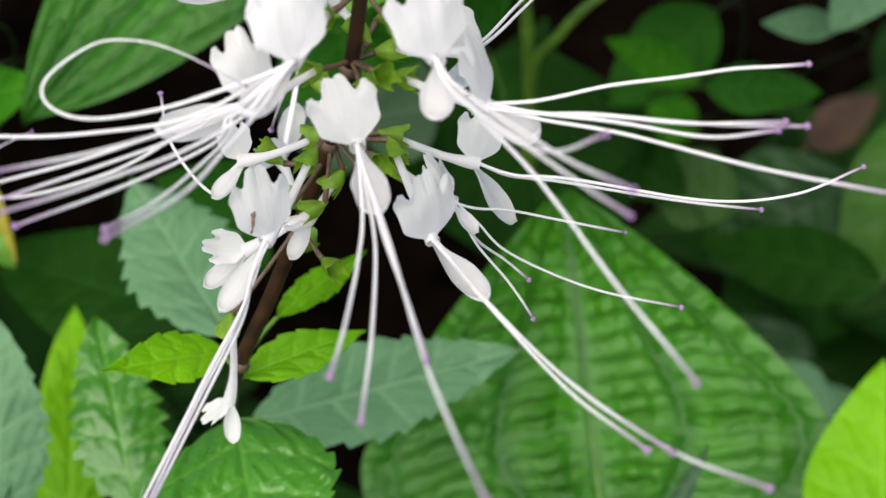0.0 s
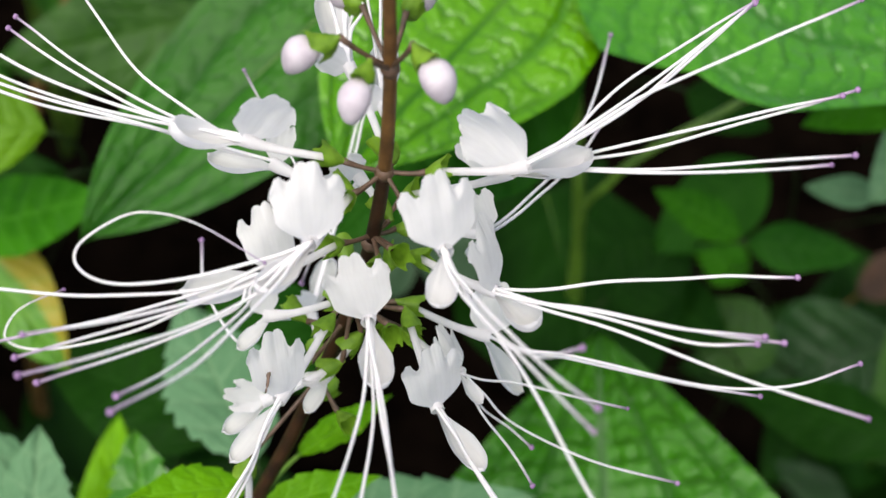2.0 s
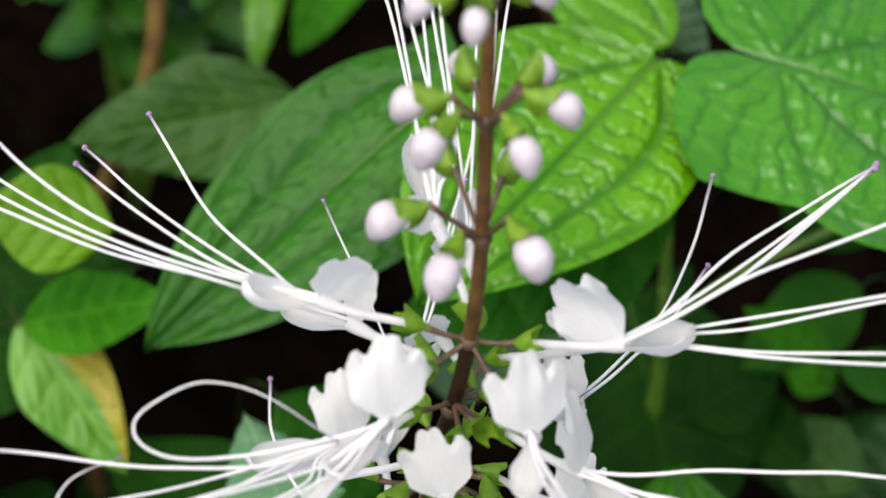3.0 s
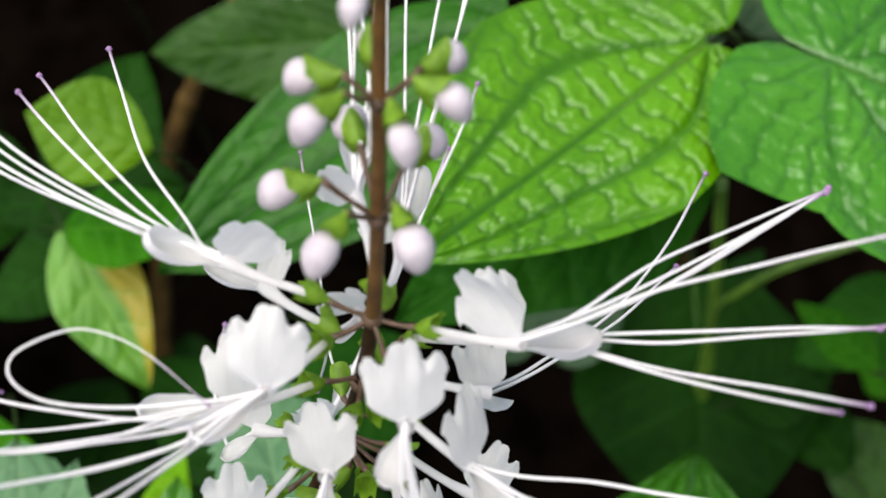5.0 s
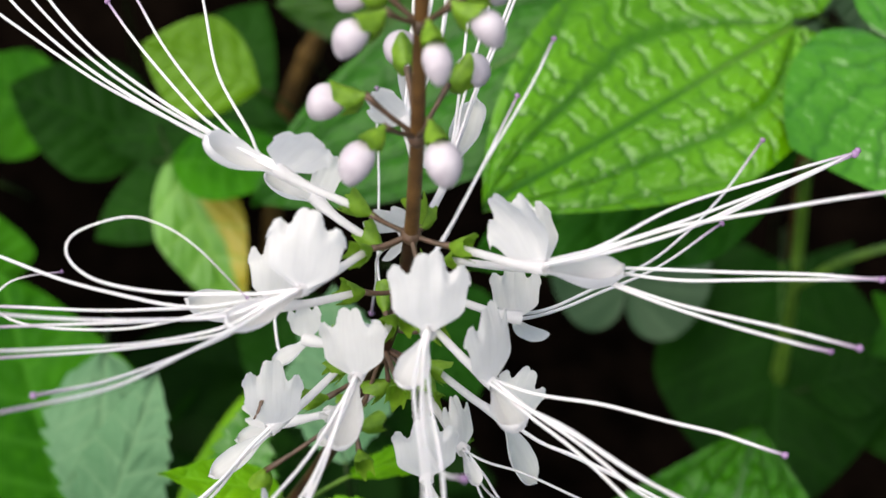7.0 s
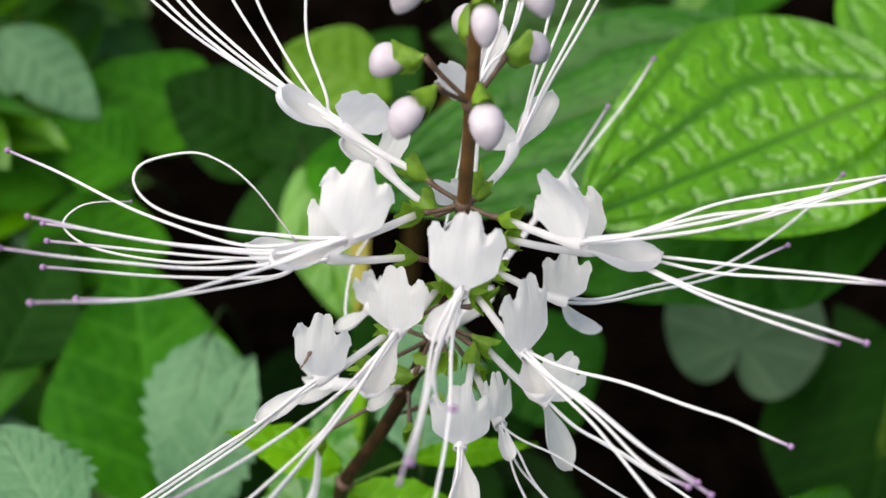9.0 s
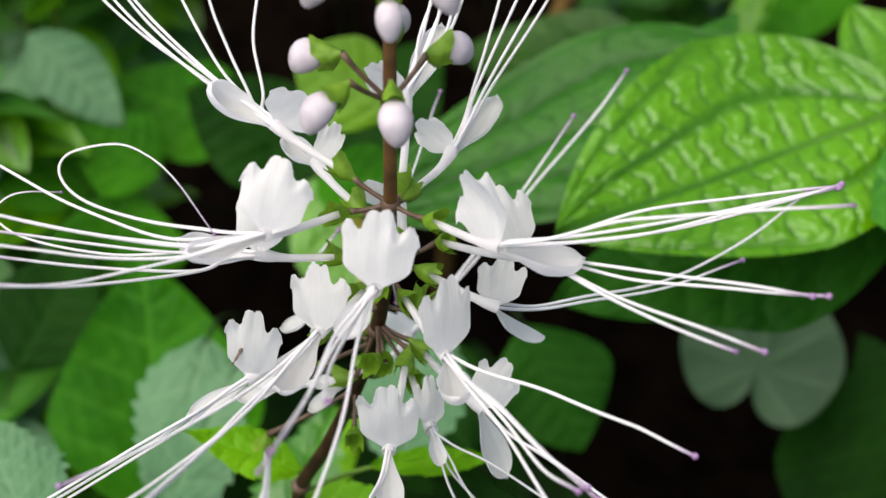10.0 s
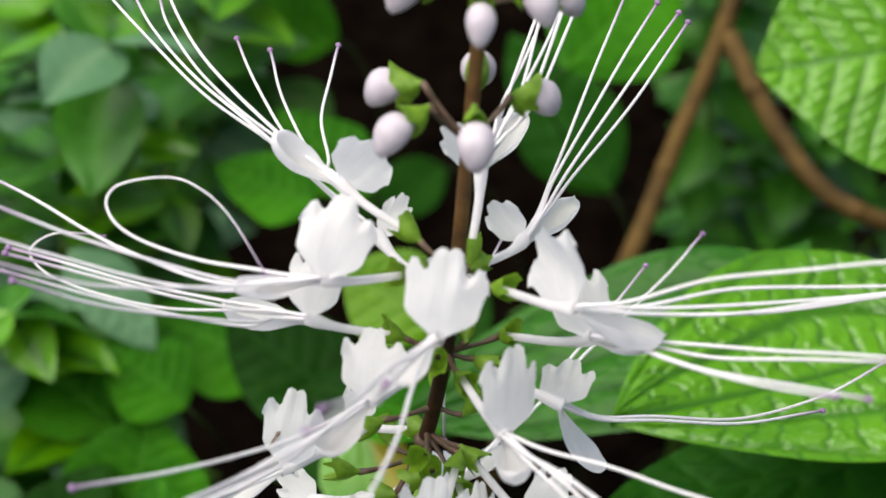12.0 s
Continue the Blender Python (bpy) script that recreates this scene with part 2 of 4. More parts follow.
def spline(points, n):
    """Smooth curve through points (Catmull-Rom)."""
    p = [points[0] * 2 - points[1], *points, points[-1] * 2 - points[-2]]
    out = []
    m = len(points) - 1
    for i in range(n):
        x = i / (n - 1) * m
        k = min(int(x), m - 1)
        t = x - k
        a, b, c, d = p[k:k + 4]
        out.append(0.5 * (b * 2 + (c - a) * t + (a * 2 - b * 5 + c * 4 - d) * t * t + (b * 3 - a - c * 3 + d) * t ** 3))
    return out


def blob(centre, axis, length, radius, rings=8, sides=10, fat=0.5, hint=Vector((0, 0, 1))):
    """A closed egg along an axis; fat: where it is widest."""
    d, s, u = frame_of(axis, hint)
    pts, rad = [], []
    for i in range(rings + 1):
        t = i / rings
        pts.append(centre + d * (t - 0.5) * length)
        x = t ** (math.log(0.5) / math.log(fat))
        rad.append(max(radius * math.sin(math.pi * x) ** 0.62, radius * 0.03))
    return tube(pts, rad, sides, hint=hint)


def smooth01(x):
    x = min(max(x, 0.0), 1.0)
    return x * x * (3 - 2 * x)


# ---- the plant: stem ----
STEM_LINE = [mm(-52, 22, 0), mm(-47, 20, 180), mm(-37, 16, 320), mm(-29.5, 6.5, 375), mm(-24.8, 0.5, 400), mm(-17.4, 3.4, 420),
             mm(-10.7, 5.4, 440), mm(-4.7, 5.7, 460), mm(0.1, 4.8, 480), mm(3.3, 3.5, 500), mm(4.9, 2.9, 520), mm(5.0, 4.0, 540),
             mm(4.6, 6.0, 560), mm(3.8, 8.5, 578)]
STEM_POINTS = spline(STEM_LINE, 120)


def axis(z):
    """The stem's centre at height z in millimetres."""
    return min(STEM_POINTS, key=lambda p: abs(p.z - z * 0.001)).copy()


spike = root_at("flower_stalk", mm(-52, 22, 0))
tagged(spike, "dark maroon square flower stalk rising from the ground", "stem")
radii = [0.00145 - 0.0004 * smooth01((p.z - 0.38) / 0.19) for p in STEM_POINTS]
cut = next(i for i, p in enumerate(STEM_POINTS) if p.z > 0.501)
v, f, uv = tube(STEM_POINTS[:cut + 1], radii[:cut + 1], 12, hint=Vector((0, 1, 0)))
part("stem", v, f, STEM, spike, uvs=uv)
v, f, uv = tube(STEM_POINTS[cut:], radii[cut:], 12, hint=Vector((0, 1, 0)))
part("stem", v, f, STEM_TOP, spike, "olive-brown upper stem, colour raised for the light on it", uv)
for z in (404, 462, 482, 501, 526, 548, 566):
    c = axis(z)
    d = (axis(z + 8) - axis(z - 8)).normalized()
    r = 0.0015 - 0.0004 * smooth01((z * 0.001 - 0.38) / 0.19)
    v, f, uv = tube([c - d * 0.0014, c - d * 0.0006, c, c + d * 0.0006, c + d * 0.0014],
                    [r * 0.9, r * 1.25, r * 1.4, r * 1.25, r * 0.9], 12, hint=Vector((0, 1, 0)))
    part("stem_node", v, f, PEDICEL, spike, "swollen brown stem joint", uv)


# ---- flowers ----
def add_calyx(parent, tail, axis_dir, up, size=1.0, length=5.2, erect=0.0):
    """Green two-lipped cup: a round upper lip and pointed lower teeth; erect: how far the upper lip stands up, in millimetres."""
    d, s, u = frame_of(axis_dir, up)
    n, m = 9, 30
    verts, uvs = [], []
    for i in range(n):
        t = i / (n - 1)
        for k in range(m):
            a = 2 * math.pi * k / m
            top = max(0.0, math.sin(a))
            teeth = (0.5 + 0.5 * math.cos(a * 5 + 0.6)) ** 1.5
            reach = 1.0 + 0.30 * top ** 2 * t + 0.60 * teeth * (1 - top) * t ** 2
            r = (0.42 + 1.15 * smooth01(t * 1.5) + 0.65 * top * t * t + 0.35 * (1 - top) * t ** 3) * size
            p = tail + d * (t * length * 0.80 * reach * size * 0.001) + (s * math.cos(a) + u * math.sin(a)) * r * 0.001
            if top > 0.4:
                p += u * (0.0011 * t ** 3 * size)
            if erect:
                p += u * (0.001 * erect * t ** 2 * top ** 5) - u * (0.0004 * erect * t ** 2 * max(0.0, -math.sin(a)) ** 3) - d * (0.0005 * erect * t ** 3 * top ** 3)
            verts.append(p)
            uvs.append((t, k / m))
    faces = []
    for i in range(n - 1):
        for k in range(m):
            k2 = (k + 1) % m
            faces.append((i * m + k, i * m + k2, (i + 1) * m + k2, (i + 1) * m + k))
    return part("calyx", verts, faces, CALYX, parent, "small yellow-green toothed calyx", uvs)


def add_pedicel(parent, z, tail):
    a = axis(z)
    out = tail - a
    mid = a + out * 0.5 + Vector((0, 0, -0.0008))
    v, f, uv = tube(bezier(a, a + out * 0.3, mid + out * 0.12, tail, 8), [0.0006, 0.0005, 0.00042, 0.0004, 0.0004, 0.00042, 0.0005, 0.0006], 8)
    part("pedicel", v, f, PEDICEL, parent, "thin brown flower pedicel", uv)


LIP_EDGE = ((0.0, 0.955), (0.09, 0.99), (0.20, 1.0), (0.31, 0.965), (0.38, 0.86), (0.44, 0.745), (0.52, 0.715), (0.60, 0.75), (0.72, 0.83), (0.84, 0.82), (0.93, 0.73), (1.1, 0.45))


def lip_edge(x, lobed=1.0):
    """Height of the lip's outline: a notched crown in the middle, a round lobe at each side."""
    x = min(max(x, 0.0), 1.09)
    for (a, p), (b, q) in zip(LIP_EDGE, LIP_EDGE[1:]):
        if a <= x <= b:
            y = p + (q - p) * smooth01((x - a) / (b - a))
            plain = 1.0 - 0.42 * x ** 3
            return plain + (y - plain) * lobed
    return 0.5


def add_upper_lip(parent, throat, tip, forward, width, seed, side=None, lobed=1.0):
    """Erect four-lobed upper lip: narrow at the throat, two broad side lobes and a notched middle lobe."""
    rnd = random.Random(seed)
    e = tip - throat
    h = e.length
    e.normalize()
    s = forward.cross(e).normalized()
    if side:
        s = Vector(side)
        s = (s - e * s.dot(e)).normalized()
    n = s.cross(e).normalized()
    if n.dot(forward) < 0:
        n = -n
    nu, nv = 26, 81
    wob = [rnd.uniform(-0.05, 0.05) for _ in range(6)]
    verts, uvs = [], []
    for i in range(nu):
        t = i / (nu - 1)
        half = width * 0.5 * (0.16 + 0.72 * smooth01(t / 0.30) ** 0.7 + 0.14 * smooth01((t - 0.2) / 0.7))
        for j in range(nv):
            x = -1 + 2 * j / (nv - 1)
            ax = abs(x)
            edge = ax + wob[0 if x < 0 else 1] * 0.7
            top = lip_edge(edge, lobed) + wob[2] * 0.3 + 0.010 * math.sin(7 * x + seed) + 0.022 * noise.noise(Vector((x * 3.0, seed * 1.7, 0.3)))
            y = t + (top - 1) * smooth01((t - 0.42) / 0.58) * t
            cup = 0.16 * width * x * x * smooth01(t * 1.4) - 0.06 * h * math.sin(math.pi * t)
            flare = max(0.0, t - 0.6) ** 1.4 * h
            cup += flare * (0.22 * math.exp(-(ax / 0.36) ** 4) - 0.22 * smooth01((ax - 0.5) / 0.3))
            cup -= 0.006 * width * (math.exp(-((ax - 0.30) / 0.10) ** 2) - 0.8 * math.exp(-(ax / 0.12) ** 2)) * math.sin(math.pi * min(1, t * 1.5)) ** 2
            cup += 0.016 * width * math.sin(4 * x + seed + 4 * t) + 0.004 * width * math.exp(-(x / 0.10) ** 2) * t
            cup += 0.10 * width * noise.noise(Vector((x * 2.6, t * 2.2, seed * 2.3))) * t * t
            verts.append(throat + e * (y * h) + s * (x * half) + n * (-cup * 0.9))
            uvs.append((x * 2, t))
    return part("upper_lip", verts, grid_faces(nu, nv), PETAL, parent, uvs=uvs)


def add_lower_lip(parent, throat, tip, up, width, depth):
    """Canoe-shaped lower lip that holds the filaments: its rim runs from throat to tip, its keel hangs below, finely pleated."""
    d, s, u = frame_of(tip - throat, up)
    length = (tip - throat).length
    nu, nv = 26, 29
    verts, uvs = [], []
    for i in range(nu):
        t = i / (nu - 1)
        full = 0.20 + 0.80 * smooth01(t / 0.62) if t < 0.62 else max(0.0, 1 - ((t - 0.62) / 0.38) ** 3.0) ** 0.5
        full = max(full, 0.03)
        for j in range(nv):
            x = -1 + 2 * j / (nv - 1)
            a = x * 1.45
            pleat = 1 + 0.05 * math.cos(9 * a) * math.sin(math.pi * min(1.0, t * 1.1))
            wave = 0.03 * width * noise.noise(Vector((t * 5, x * 2, width * 900))) * abs(x)
            drop = depth * full * (math.cos(a) - 0.12) * pleat
            verts.append(throat + d * (t * length - 0.05 * length * abs(x) ** 3 * t) + s * (width * 0.5 * full * math.sin(a) + wave) - u * (drop - 0.04 * length * t * t))
            uvs.append((x, t))
    return part("lower_lip", verts, grid_faces(nu, nv), PETAL, parent, uvs=uvs)


def add_thread(parent, name, points, r0=0.36, r1=0.20, head=0.55, n=30, label=""):
    """A filament or style with its head: points in metres, radii in millimetres."""
    pts = spline(points, n)
    away = points[-1].x * 900 + points[-1].y * 700
    pts = [p + 0.00035 * min(1, i / 8) * Vector((noise.noise(Vector((i * 0.11, away, 0))), noise.noise(Vector((i * 0.11, away, 5))), noise.noise(Vector((i * 0.11, away, 9))))) for i, p in enumerate(pts)]
    rad = [(r0 + (r1 - r0) * (i / (n - 1))) * 0.001 for i in range(n)]
    v, f, uv = tube(pts, rad, 7)
    ob = part(name, v, f, THREAD, parent, label, uv)
    if head:
        d = (pts[-1] - pts[-2]).normalized()
        v, f, uv = blob(pts[-1] + d * head * 0.0004, d.cross(Vector((0.3, 0.2, 1))), head * 0.0022, head * 0.0010, 6, 8)
        part("anther" if name == "stamen" else "stigma", v, f, ANTHER, ob, "tiny purple head", uv)
    return ob


def flower(z, tail, throat, lip, low, width, threads, seed, low_width=5.0, label="white cat-whisker flower with long filaments on the stalk", size=1.0, r0=0.33, side=None, lobed=1.0, depth=None):
    """One open flower. z: height of its joint on the stem; tail: start of the white tube; throat: its mouth; lip and low: tips of the
    two lips; threads: rows of way-points for each filament, the far end last; all in millimetres."""
    tail, throat, lip, low = (mm(*p) for p in (tail, throat, lip, low))
    ob = root_at("flower", axis(z))
    tagged(ob, label, "flower", "white flowers on the spike")
    fwd = (throat - tail).normalized()
    up = (lip - throat).normalized()
    back = tail - fwd * 0.0042 * size
    add_pedicel(ob, z, back)
    add_calyx(ob, back - fwd * 0.0006, fwd, up, size * 0.88)
    bow = (throat - tail).length * 0.10
    pts = bezier(back + fwd * 0.001, tail + fwd * 0.003 - up * bow * 0.2, throat - fwd * 0.005 - up * bow, throat + fwd * 0.0008, 12)
    v, f, uv = tube(pts, [0.00062 + 0.00012 * (i / 11) + 0.0005 * smooth01((i - 7) / 4) for i in range(12)], 12, cap=False)
    part("tube", v, f, PETAL, ob, "narrow white flower tube", uv)
    add_upper_lip(ob, throat, lip, fwd, width * 0.001, seed, side, lobed)
    add_lower_lip(ob, throat - up * 0.0006, low, up * 0.25 + Vector((0, 0, 1)), low_width * 0.001, (depth or low_width * 0.36) * 0.001)
    d = (low - throat).normalized()
    rnd = random.Random(seed)
    reach = (low - throat).length
    for k, row in enumerate(threads):
        ways = [mm(*q) for q in row]
        start = throat + Vector((rnd.uniform(-0.5, 0.5), rnd.uniform(-0.5, 0.5), rnd.uniform(-0.3, 0.6))) * 0.001
        first = start.lerp(ways[0], 0.35) + d * reach * 0.12
        style = k == len(threads) - 1 and len(threads) > 3
        add_thread(ob, "style" if style else "stamen", [start, first, *ways], r0, 0.10 if len(ways) > 4 else 0.24, 0.3 if len(ways) > 4 else 0.42 if style else 0.55, 14 + 6 * len(ways))
    return ob


def flower_bud(z, place, length=6.9, width=5.1, lean=-0.40):
    """Closed lilac-white bud on a short pedicel with a green cup."""
    p = mm(*place)
    a = axis(z)
    ob = root_at("flower_bud", a)
    tagged(ob, "closed pale lilac flower bud with green calyx on the stalk", "flower bud", "buds on the spike")
    out = p - a
    out.z = 0
    d = (out.normalized() * (1 - abs(lean)) + Vector((0, 0, 1)) * lean).normalized()
    tail = p - d * length * 0.00052 - Vector((0, 0, 0.0012))
    add_pedicel(ob, z, tail - d * 0.0038)
    add_calyx(ob, tail - d * 0.0040, d, Vector((0, 0, 1)), 0.92, 4.4, 1.6)
    # a hooded egg: bent, with a crease where the folded lip meets the rest
    d, s, u = frame_of(d, Vector((0, 0, 1)))
    k = random.Random(int(z * 7 + place[0] * 13)).uniform(0.92, 1.08)
    n, m = 15, 20
    verts, uvs = [], []
    for i in range(n):
        t = i / (n - 1)
        r = width * 0.0005 * k * max(0.03, math.sin(math.pi * (0.03 + 0.94 * t) ** 0.85) ** 0.6) * (0.90 + 0.14 * t)
        c = p + d * (t - 0.5) * length * 0.00105 + u * (0.0016 * t * (1 - t) - 0.0009 * t ** 3)
        for q in range(m):
            a = 2 * math.pi * q / m
            fold = 1 - 0.09 * math.exp(-((math.sin(a) + 0.15) / 0.16) ** 2) * smooth01((t - 0.25) / 0.3)
            tall = 1.08 if math.sin(a) > 0 else 0.95
            verts.append(c + (s * math.cos(a) + u * math.sin(a) * tall) * r * fold)
            uvs.append((t, q / m))
    faces = [(i * m + q, i * m + (q + 1) % m, (i + 1) * m + (q + 1) % m, (i + 1) * m + q) for i in range(n - 1) for q in range(m)]
    faces += [tuple(range(m))[::-1], tuple((n - 1) * m + q for q in range(m))]
    part("bud", verts, faces, BUD, ob, "rounded pale lilac bud", uvs)
    return ob


def empty_calyx(z, place, toward, size=0.9, style=()):
    """A green calyx that has dropped its flower; style: way-points of the long style that some keep, in millimetres."""
    p, a = mm(*place), axis(z)
    ob = root_at("spent_calyx", a)
    tagged(ob, "empty green toothed calyx on the flower stalk", "calyx", "spent calyces on the spike")
    d = Vector(toward).normalized()
    add_pedicel(ob, z, p)
    add_calyx(ob, p - d * 0.0003, d, Vector((0, 0, 1)), size, 5.6)
    if style:
        tagged(ob, "spent green calyx that still holds its long white style")
        add_thread(ob, "style", [p + d * 0.001, *(mm(*q) for q in style)], 0.26, 0.18, 0.42, 34)
    return ob


# flowers, whorl by whorl
flower(501, (10.5, -5, 501.5), (17, -14.3, 505.6), (14.6, -9.6, 517.4), (18.2, -23.8, 502.9), 12.2,
       [((33.7, -38.9, 509.5), (46.2, -59.3, 513.8), (56, -76.5, 518.5)),
        ((29.1, -36, 514.9), (36.1, -43.9, 521.5), (42.6, -49, 531)),
        ((26.2, -31.6, 515), (37.4, -48.8, 526.4), (46.6, -62.7, 537.1)),
        ((24, -30.1, 513), (35.6, -47.5, 523.3), (46.6, -65.2, 535.3))], 1, side=(9.5, 5.8, 0.4), low_width=5.2)
flower(501, (14.2, 4.3, 503), (26.1, 4.4, 506.5), (15, 9.6, 511.8), (35.5, 14.5, 501.5), 11.2,
       [((38.6, 25.5, 506.4), (48.8, 39.9, 505.4), (57.6, 51.6, 504.6)),
        ((40.8, 25.2, 504.9), (50.1, 39.5, 504.5), (57.8, 51.6, 504.5)),
        ((40.2, 22.5, 504.2), (49.1, 37.5, 504.3), (57.6, 51.3, 504.3)),
        ((44.3, 28.4, 504), (52.7, 42.7, 504.3), (57.8, 52, 504.7)),
        ((44.5, 14.5, 516.9), (59, 20.9, 523.7), (74, 26.8, 530.3))], 2, side=(5.5, 1, 5.6), low_width=6.4, lobed=0.65, depth=4.0)
flower(484, (7.4, 13.9, 486), (22, 14, 494), (14, 17, 502), (35, 13.5, 500), 9.5,
       [((44.6, 17.2, 503.5), (61.6, 19.1, 510.9), (73.4, 20.1, 516.3)),
        ((45.1, 16.4, 502.3), (61.8, 19, 510), (75.6, 21, 516.9)),
        ((47.9, 9.7, 505.2), (64.6, 6.8, 513.8), (76.2, 4.2, 520)),
        ((46.5, 8.5, 505.1), (62, 4.7, 513.1), (72.7, 1.9, 519.4))], 3, side=(0.57, 0.77, 0.29), low_width=5.2, depth=2.0)
flower(501, (-6.8, 1, 505.7), (-17.9, -0.5, 508.5), (-12.6, 2.5, 516.8), (-28.6, -5.3, 515.0), 10.0,
       [((-27.7, 5.5, 505.4), (-40.6, 15.7, 502.7), (-51.8, 27.6, 501.7), (-59.1, 36.1, 501.4)),
        ((-34.8, 6.9, 504.1), (-52.9, 17.5, 501.6), (-66.9, 27, 500.6)),
        ((-35.4, 3.8, 506.6), (-50.4, 10.2, 507), (-63.3, 16.6, 508.1)),
        ((-36.2, -1, 511.9), (-52.1, 0.7, 515.4), (-65.5, 4.5, 519.1), (-74.8, 9.4, 522.2)),
        ((-38.7, 0.4, 509.1), (-57, 3.7, 509.2), (-72.7, 9.3, 509), (-83.7, 15.8, 508.4))], 4, side=(0.85, 0.42, 0.20), low_width=5.4, lobed=0.3, depth=3.8)
flower(501, (-5.3, 2.9, 496.9), (-15.2, 5.2, 497.2), (-14.9, 10.6, 503.0), (-29, 10.8, 490.5), 5.0,
       [((-36, -1.7, 510.2), (-53.6, 0, 511.1), (-70.9, 4.8, 511.1), (-84.9, 11.1, 510.4)),
        ((-35.7, 0.2, 507.1), (-52.9, 0.2, 509.3), (-69.6, -0.4, 515.2), (-83.2, -1.3, 522.8))], 5, side=(0.83, -0.22, -0.51), low_width=5.0, lobed=0.7, depth=2.6)
flower(501, (-1.2, -6.1, 502.7), (-3.2, -18, 506.9), (-4.9, -11.6, 517.8), (-7.9, -31.1, 509.2), 12.0,
       [((-18, -26.8, 502.4), (-33.5, -31.1, 502.5), (-48.2, -34.1, 503.8), (-60.7, -36.6, 504.9)),
        ((-9.8, -28.9, 508), (-18, -37.7, 511.7), (-26.9, -46.4, 516.2), (-35, -53.8, 520.8)),
        ((-5.1, -28.4, 509.7), (-7.8, -40.8, 513.9), (-10.9, -54, 519.4), (-16, -70, 529.2)),
        ((-9, -30.9, 507.9), (-15.3, -40.2, 510.8), (-23, -49.8, 515.3), (-32.9, -61.3, 521.6)),
        ((-19.2, -28, 506.5), (-29.7, -32.5, 507.6), (-35.3, -32.4, 509.9), (-35.9, -29.4, 512.4), (-30.3, -24.2, 514.2), (-25, -22.4, 513.7), (-18.3, -22.2, 511.4), (-8.9, -23.5, 507.2))], 6, side=(0.83, 0.5, 0.1), low_width=5.2, lobed=0.8, depth=2.6)
flower(484, (-5, -4.3, 489), (-10.8, -13.7, 493.4), (-14.0, -8.4, 502.6), (-25.4, -18.9, 490.6), 9.0,
       [((-23.3, -23.5, 495.1), (-33.7, -31.4, 496.7), (-48.3, -41.6, 499.7)),
        ((-18.3, -23, 495.6), (-28.5, -33.8, 499.4), (-41.3, -46.7, 505.1)),
        ((-14.7, -24, 494.9), (-23.7, -37.6, 500.3), (-34.9, -53, 508.4)),
        ((-12.3, -25.8, 497.7), (-16.8, -46.2, 508.4), (-20.1, -59.1, 517)),
        ((-28.8, -30.3, 493.8), (-40.5, -38.2, 496.1), (-46.1, -39.6, 499), (-45.3, -35.7, 501.2), (-39.6, -30.3, 501.2))], 7, side=(0.88, 0.46, -0.05), low_width=5.6, depth=4.0)
flower(501, (3, 9.5, 500), (-1.2, 23, 495.6), (-7.2, 21.8, 500.6), (-5, 39.9, 494.2), 6.0,
       [((-3.7, 33.3, 502.3), (-7.3, 49.1, 512.6), (-9.6, 62.4, 520.9)),
        ((-2.2, 33.6, 502.7), (-3.5, 48.9, 513), (-4.5, 61.3, 521.3)),
        ((-2.9, 36, 500.5), (-5.5, 54.7, 508.1), (-8.3, 69.7, 514.9)),
        ((-5.4, 34.5, 501.5), (-11.6, 48.7, 509.7), (-18.2, 65.1, 519.1))], 8, side=(0.6, 0.5, 0.2), low_width=5.6, lobed=0.45, depth=2.8)
flower(446, (-13, 14, 437), (-18.5, 28, 430), (-22, 24, 438), (-17, 40, 433), 8.0,
       [((-17.5, 48.8, 437.9), (-17.2, 63.3, 443.7), (-16.8, 83.1, 451.5), (-17.1, 93.4, 456)),
        ((-16.1, 45.6, 441.1), (-15, 57.2, 448.7), (-14.4, 72.9, 459.5))], 9)
flower(501, (1.5, 8.5, 504), (-5, 16.5, 510.5), (-10.2, 13.2, 517.2), (-14.3, 36, 508), 5.5,
       [((-6.4, 30.4, 516.5), (-13.5, 46.2, 524.1), (-19.6, 60, 530.8), (-24.4, 70.8, 536.2)),
        ((-4.7, 26.2, 517.5), (-10.5, 40.5, 528.9), (-15.3, 52.2, 538.3), (-18.7, 60.8, 545.2)),
        ((-8.2, 28.9, 518.8), (-17.4, 44.2, 529.8), (-21, 54.1, 536.7)),
        ((-11.5, 29.2, 516.3), (-19, 43.4, 523), (-25.5, 53.6, 527.9)),
        ((-10.3, 26.1, 515), (-15.3, 38.1, 520.1), (-29, 66, 533.9)),
        ((-8.5, 27.4, 515.9), (-13.3, 41.6, 523.3), (-22.6, 64.1, 536.7))], 10, side=(0.14, 0.84, 0.52), low_width=5.4, lobed=0.6, depth=2.8)
flower(484, (3.8, -6, 486.5), (4.9, -16, 487.5), (0.8, -11.4, 496.8), (10, -29.9, 488), 11.0,
       [((11.2, -40.5, 492.5), (13.3, -58.5, 497.1), (14.5, -75.2, 502.3)),
        ((9.1, -40.6, 495), (10.5, -58.3, 501.6), (10.4, -72.4, 507.8)),
        ((13.8, -42.4, 496.6), (23, -71.7, 509.3), (32.9, -99.2, 525.3)),
        ((13.1, -41.3, 496.4), (17.8, -55.2, 502.2), (22.6, -69.9, 509.1))], 11, side=(5.7, 0.8, -0.8), low_width=5.6)
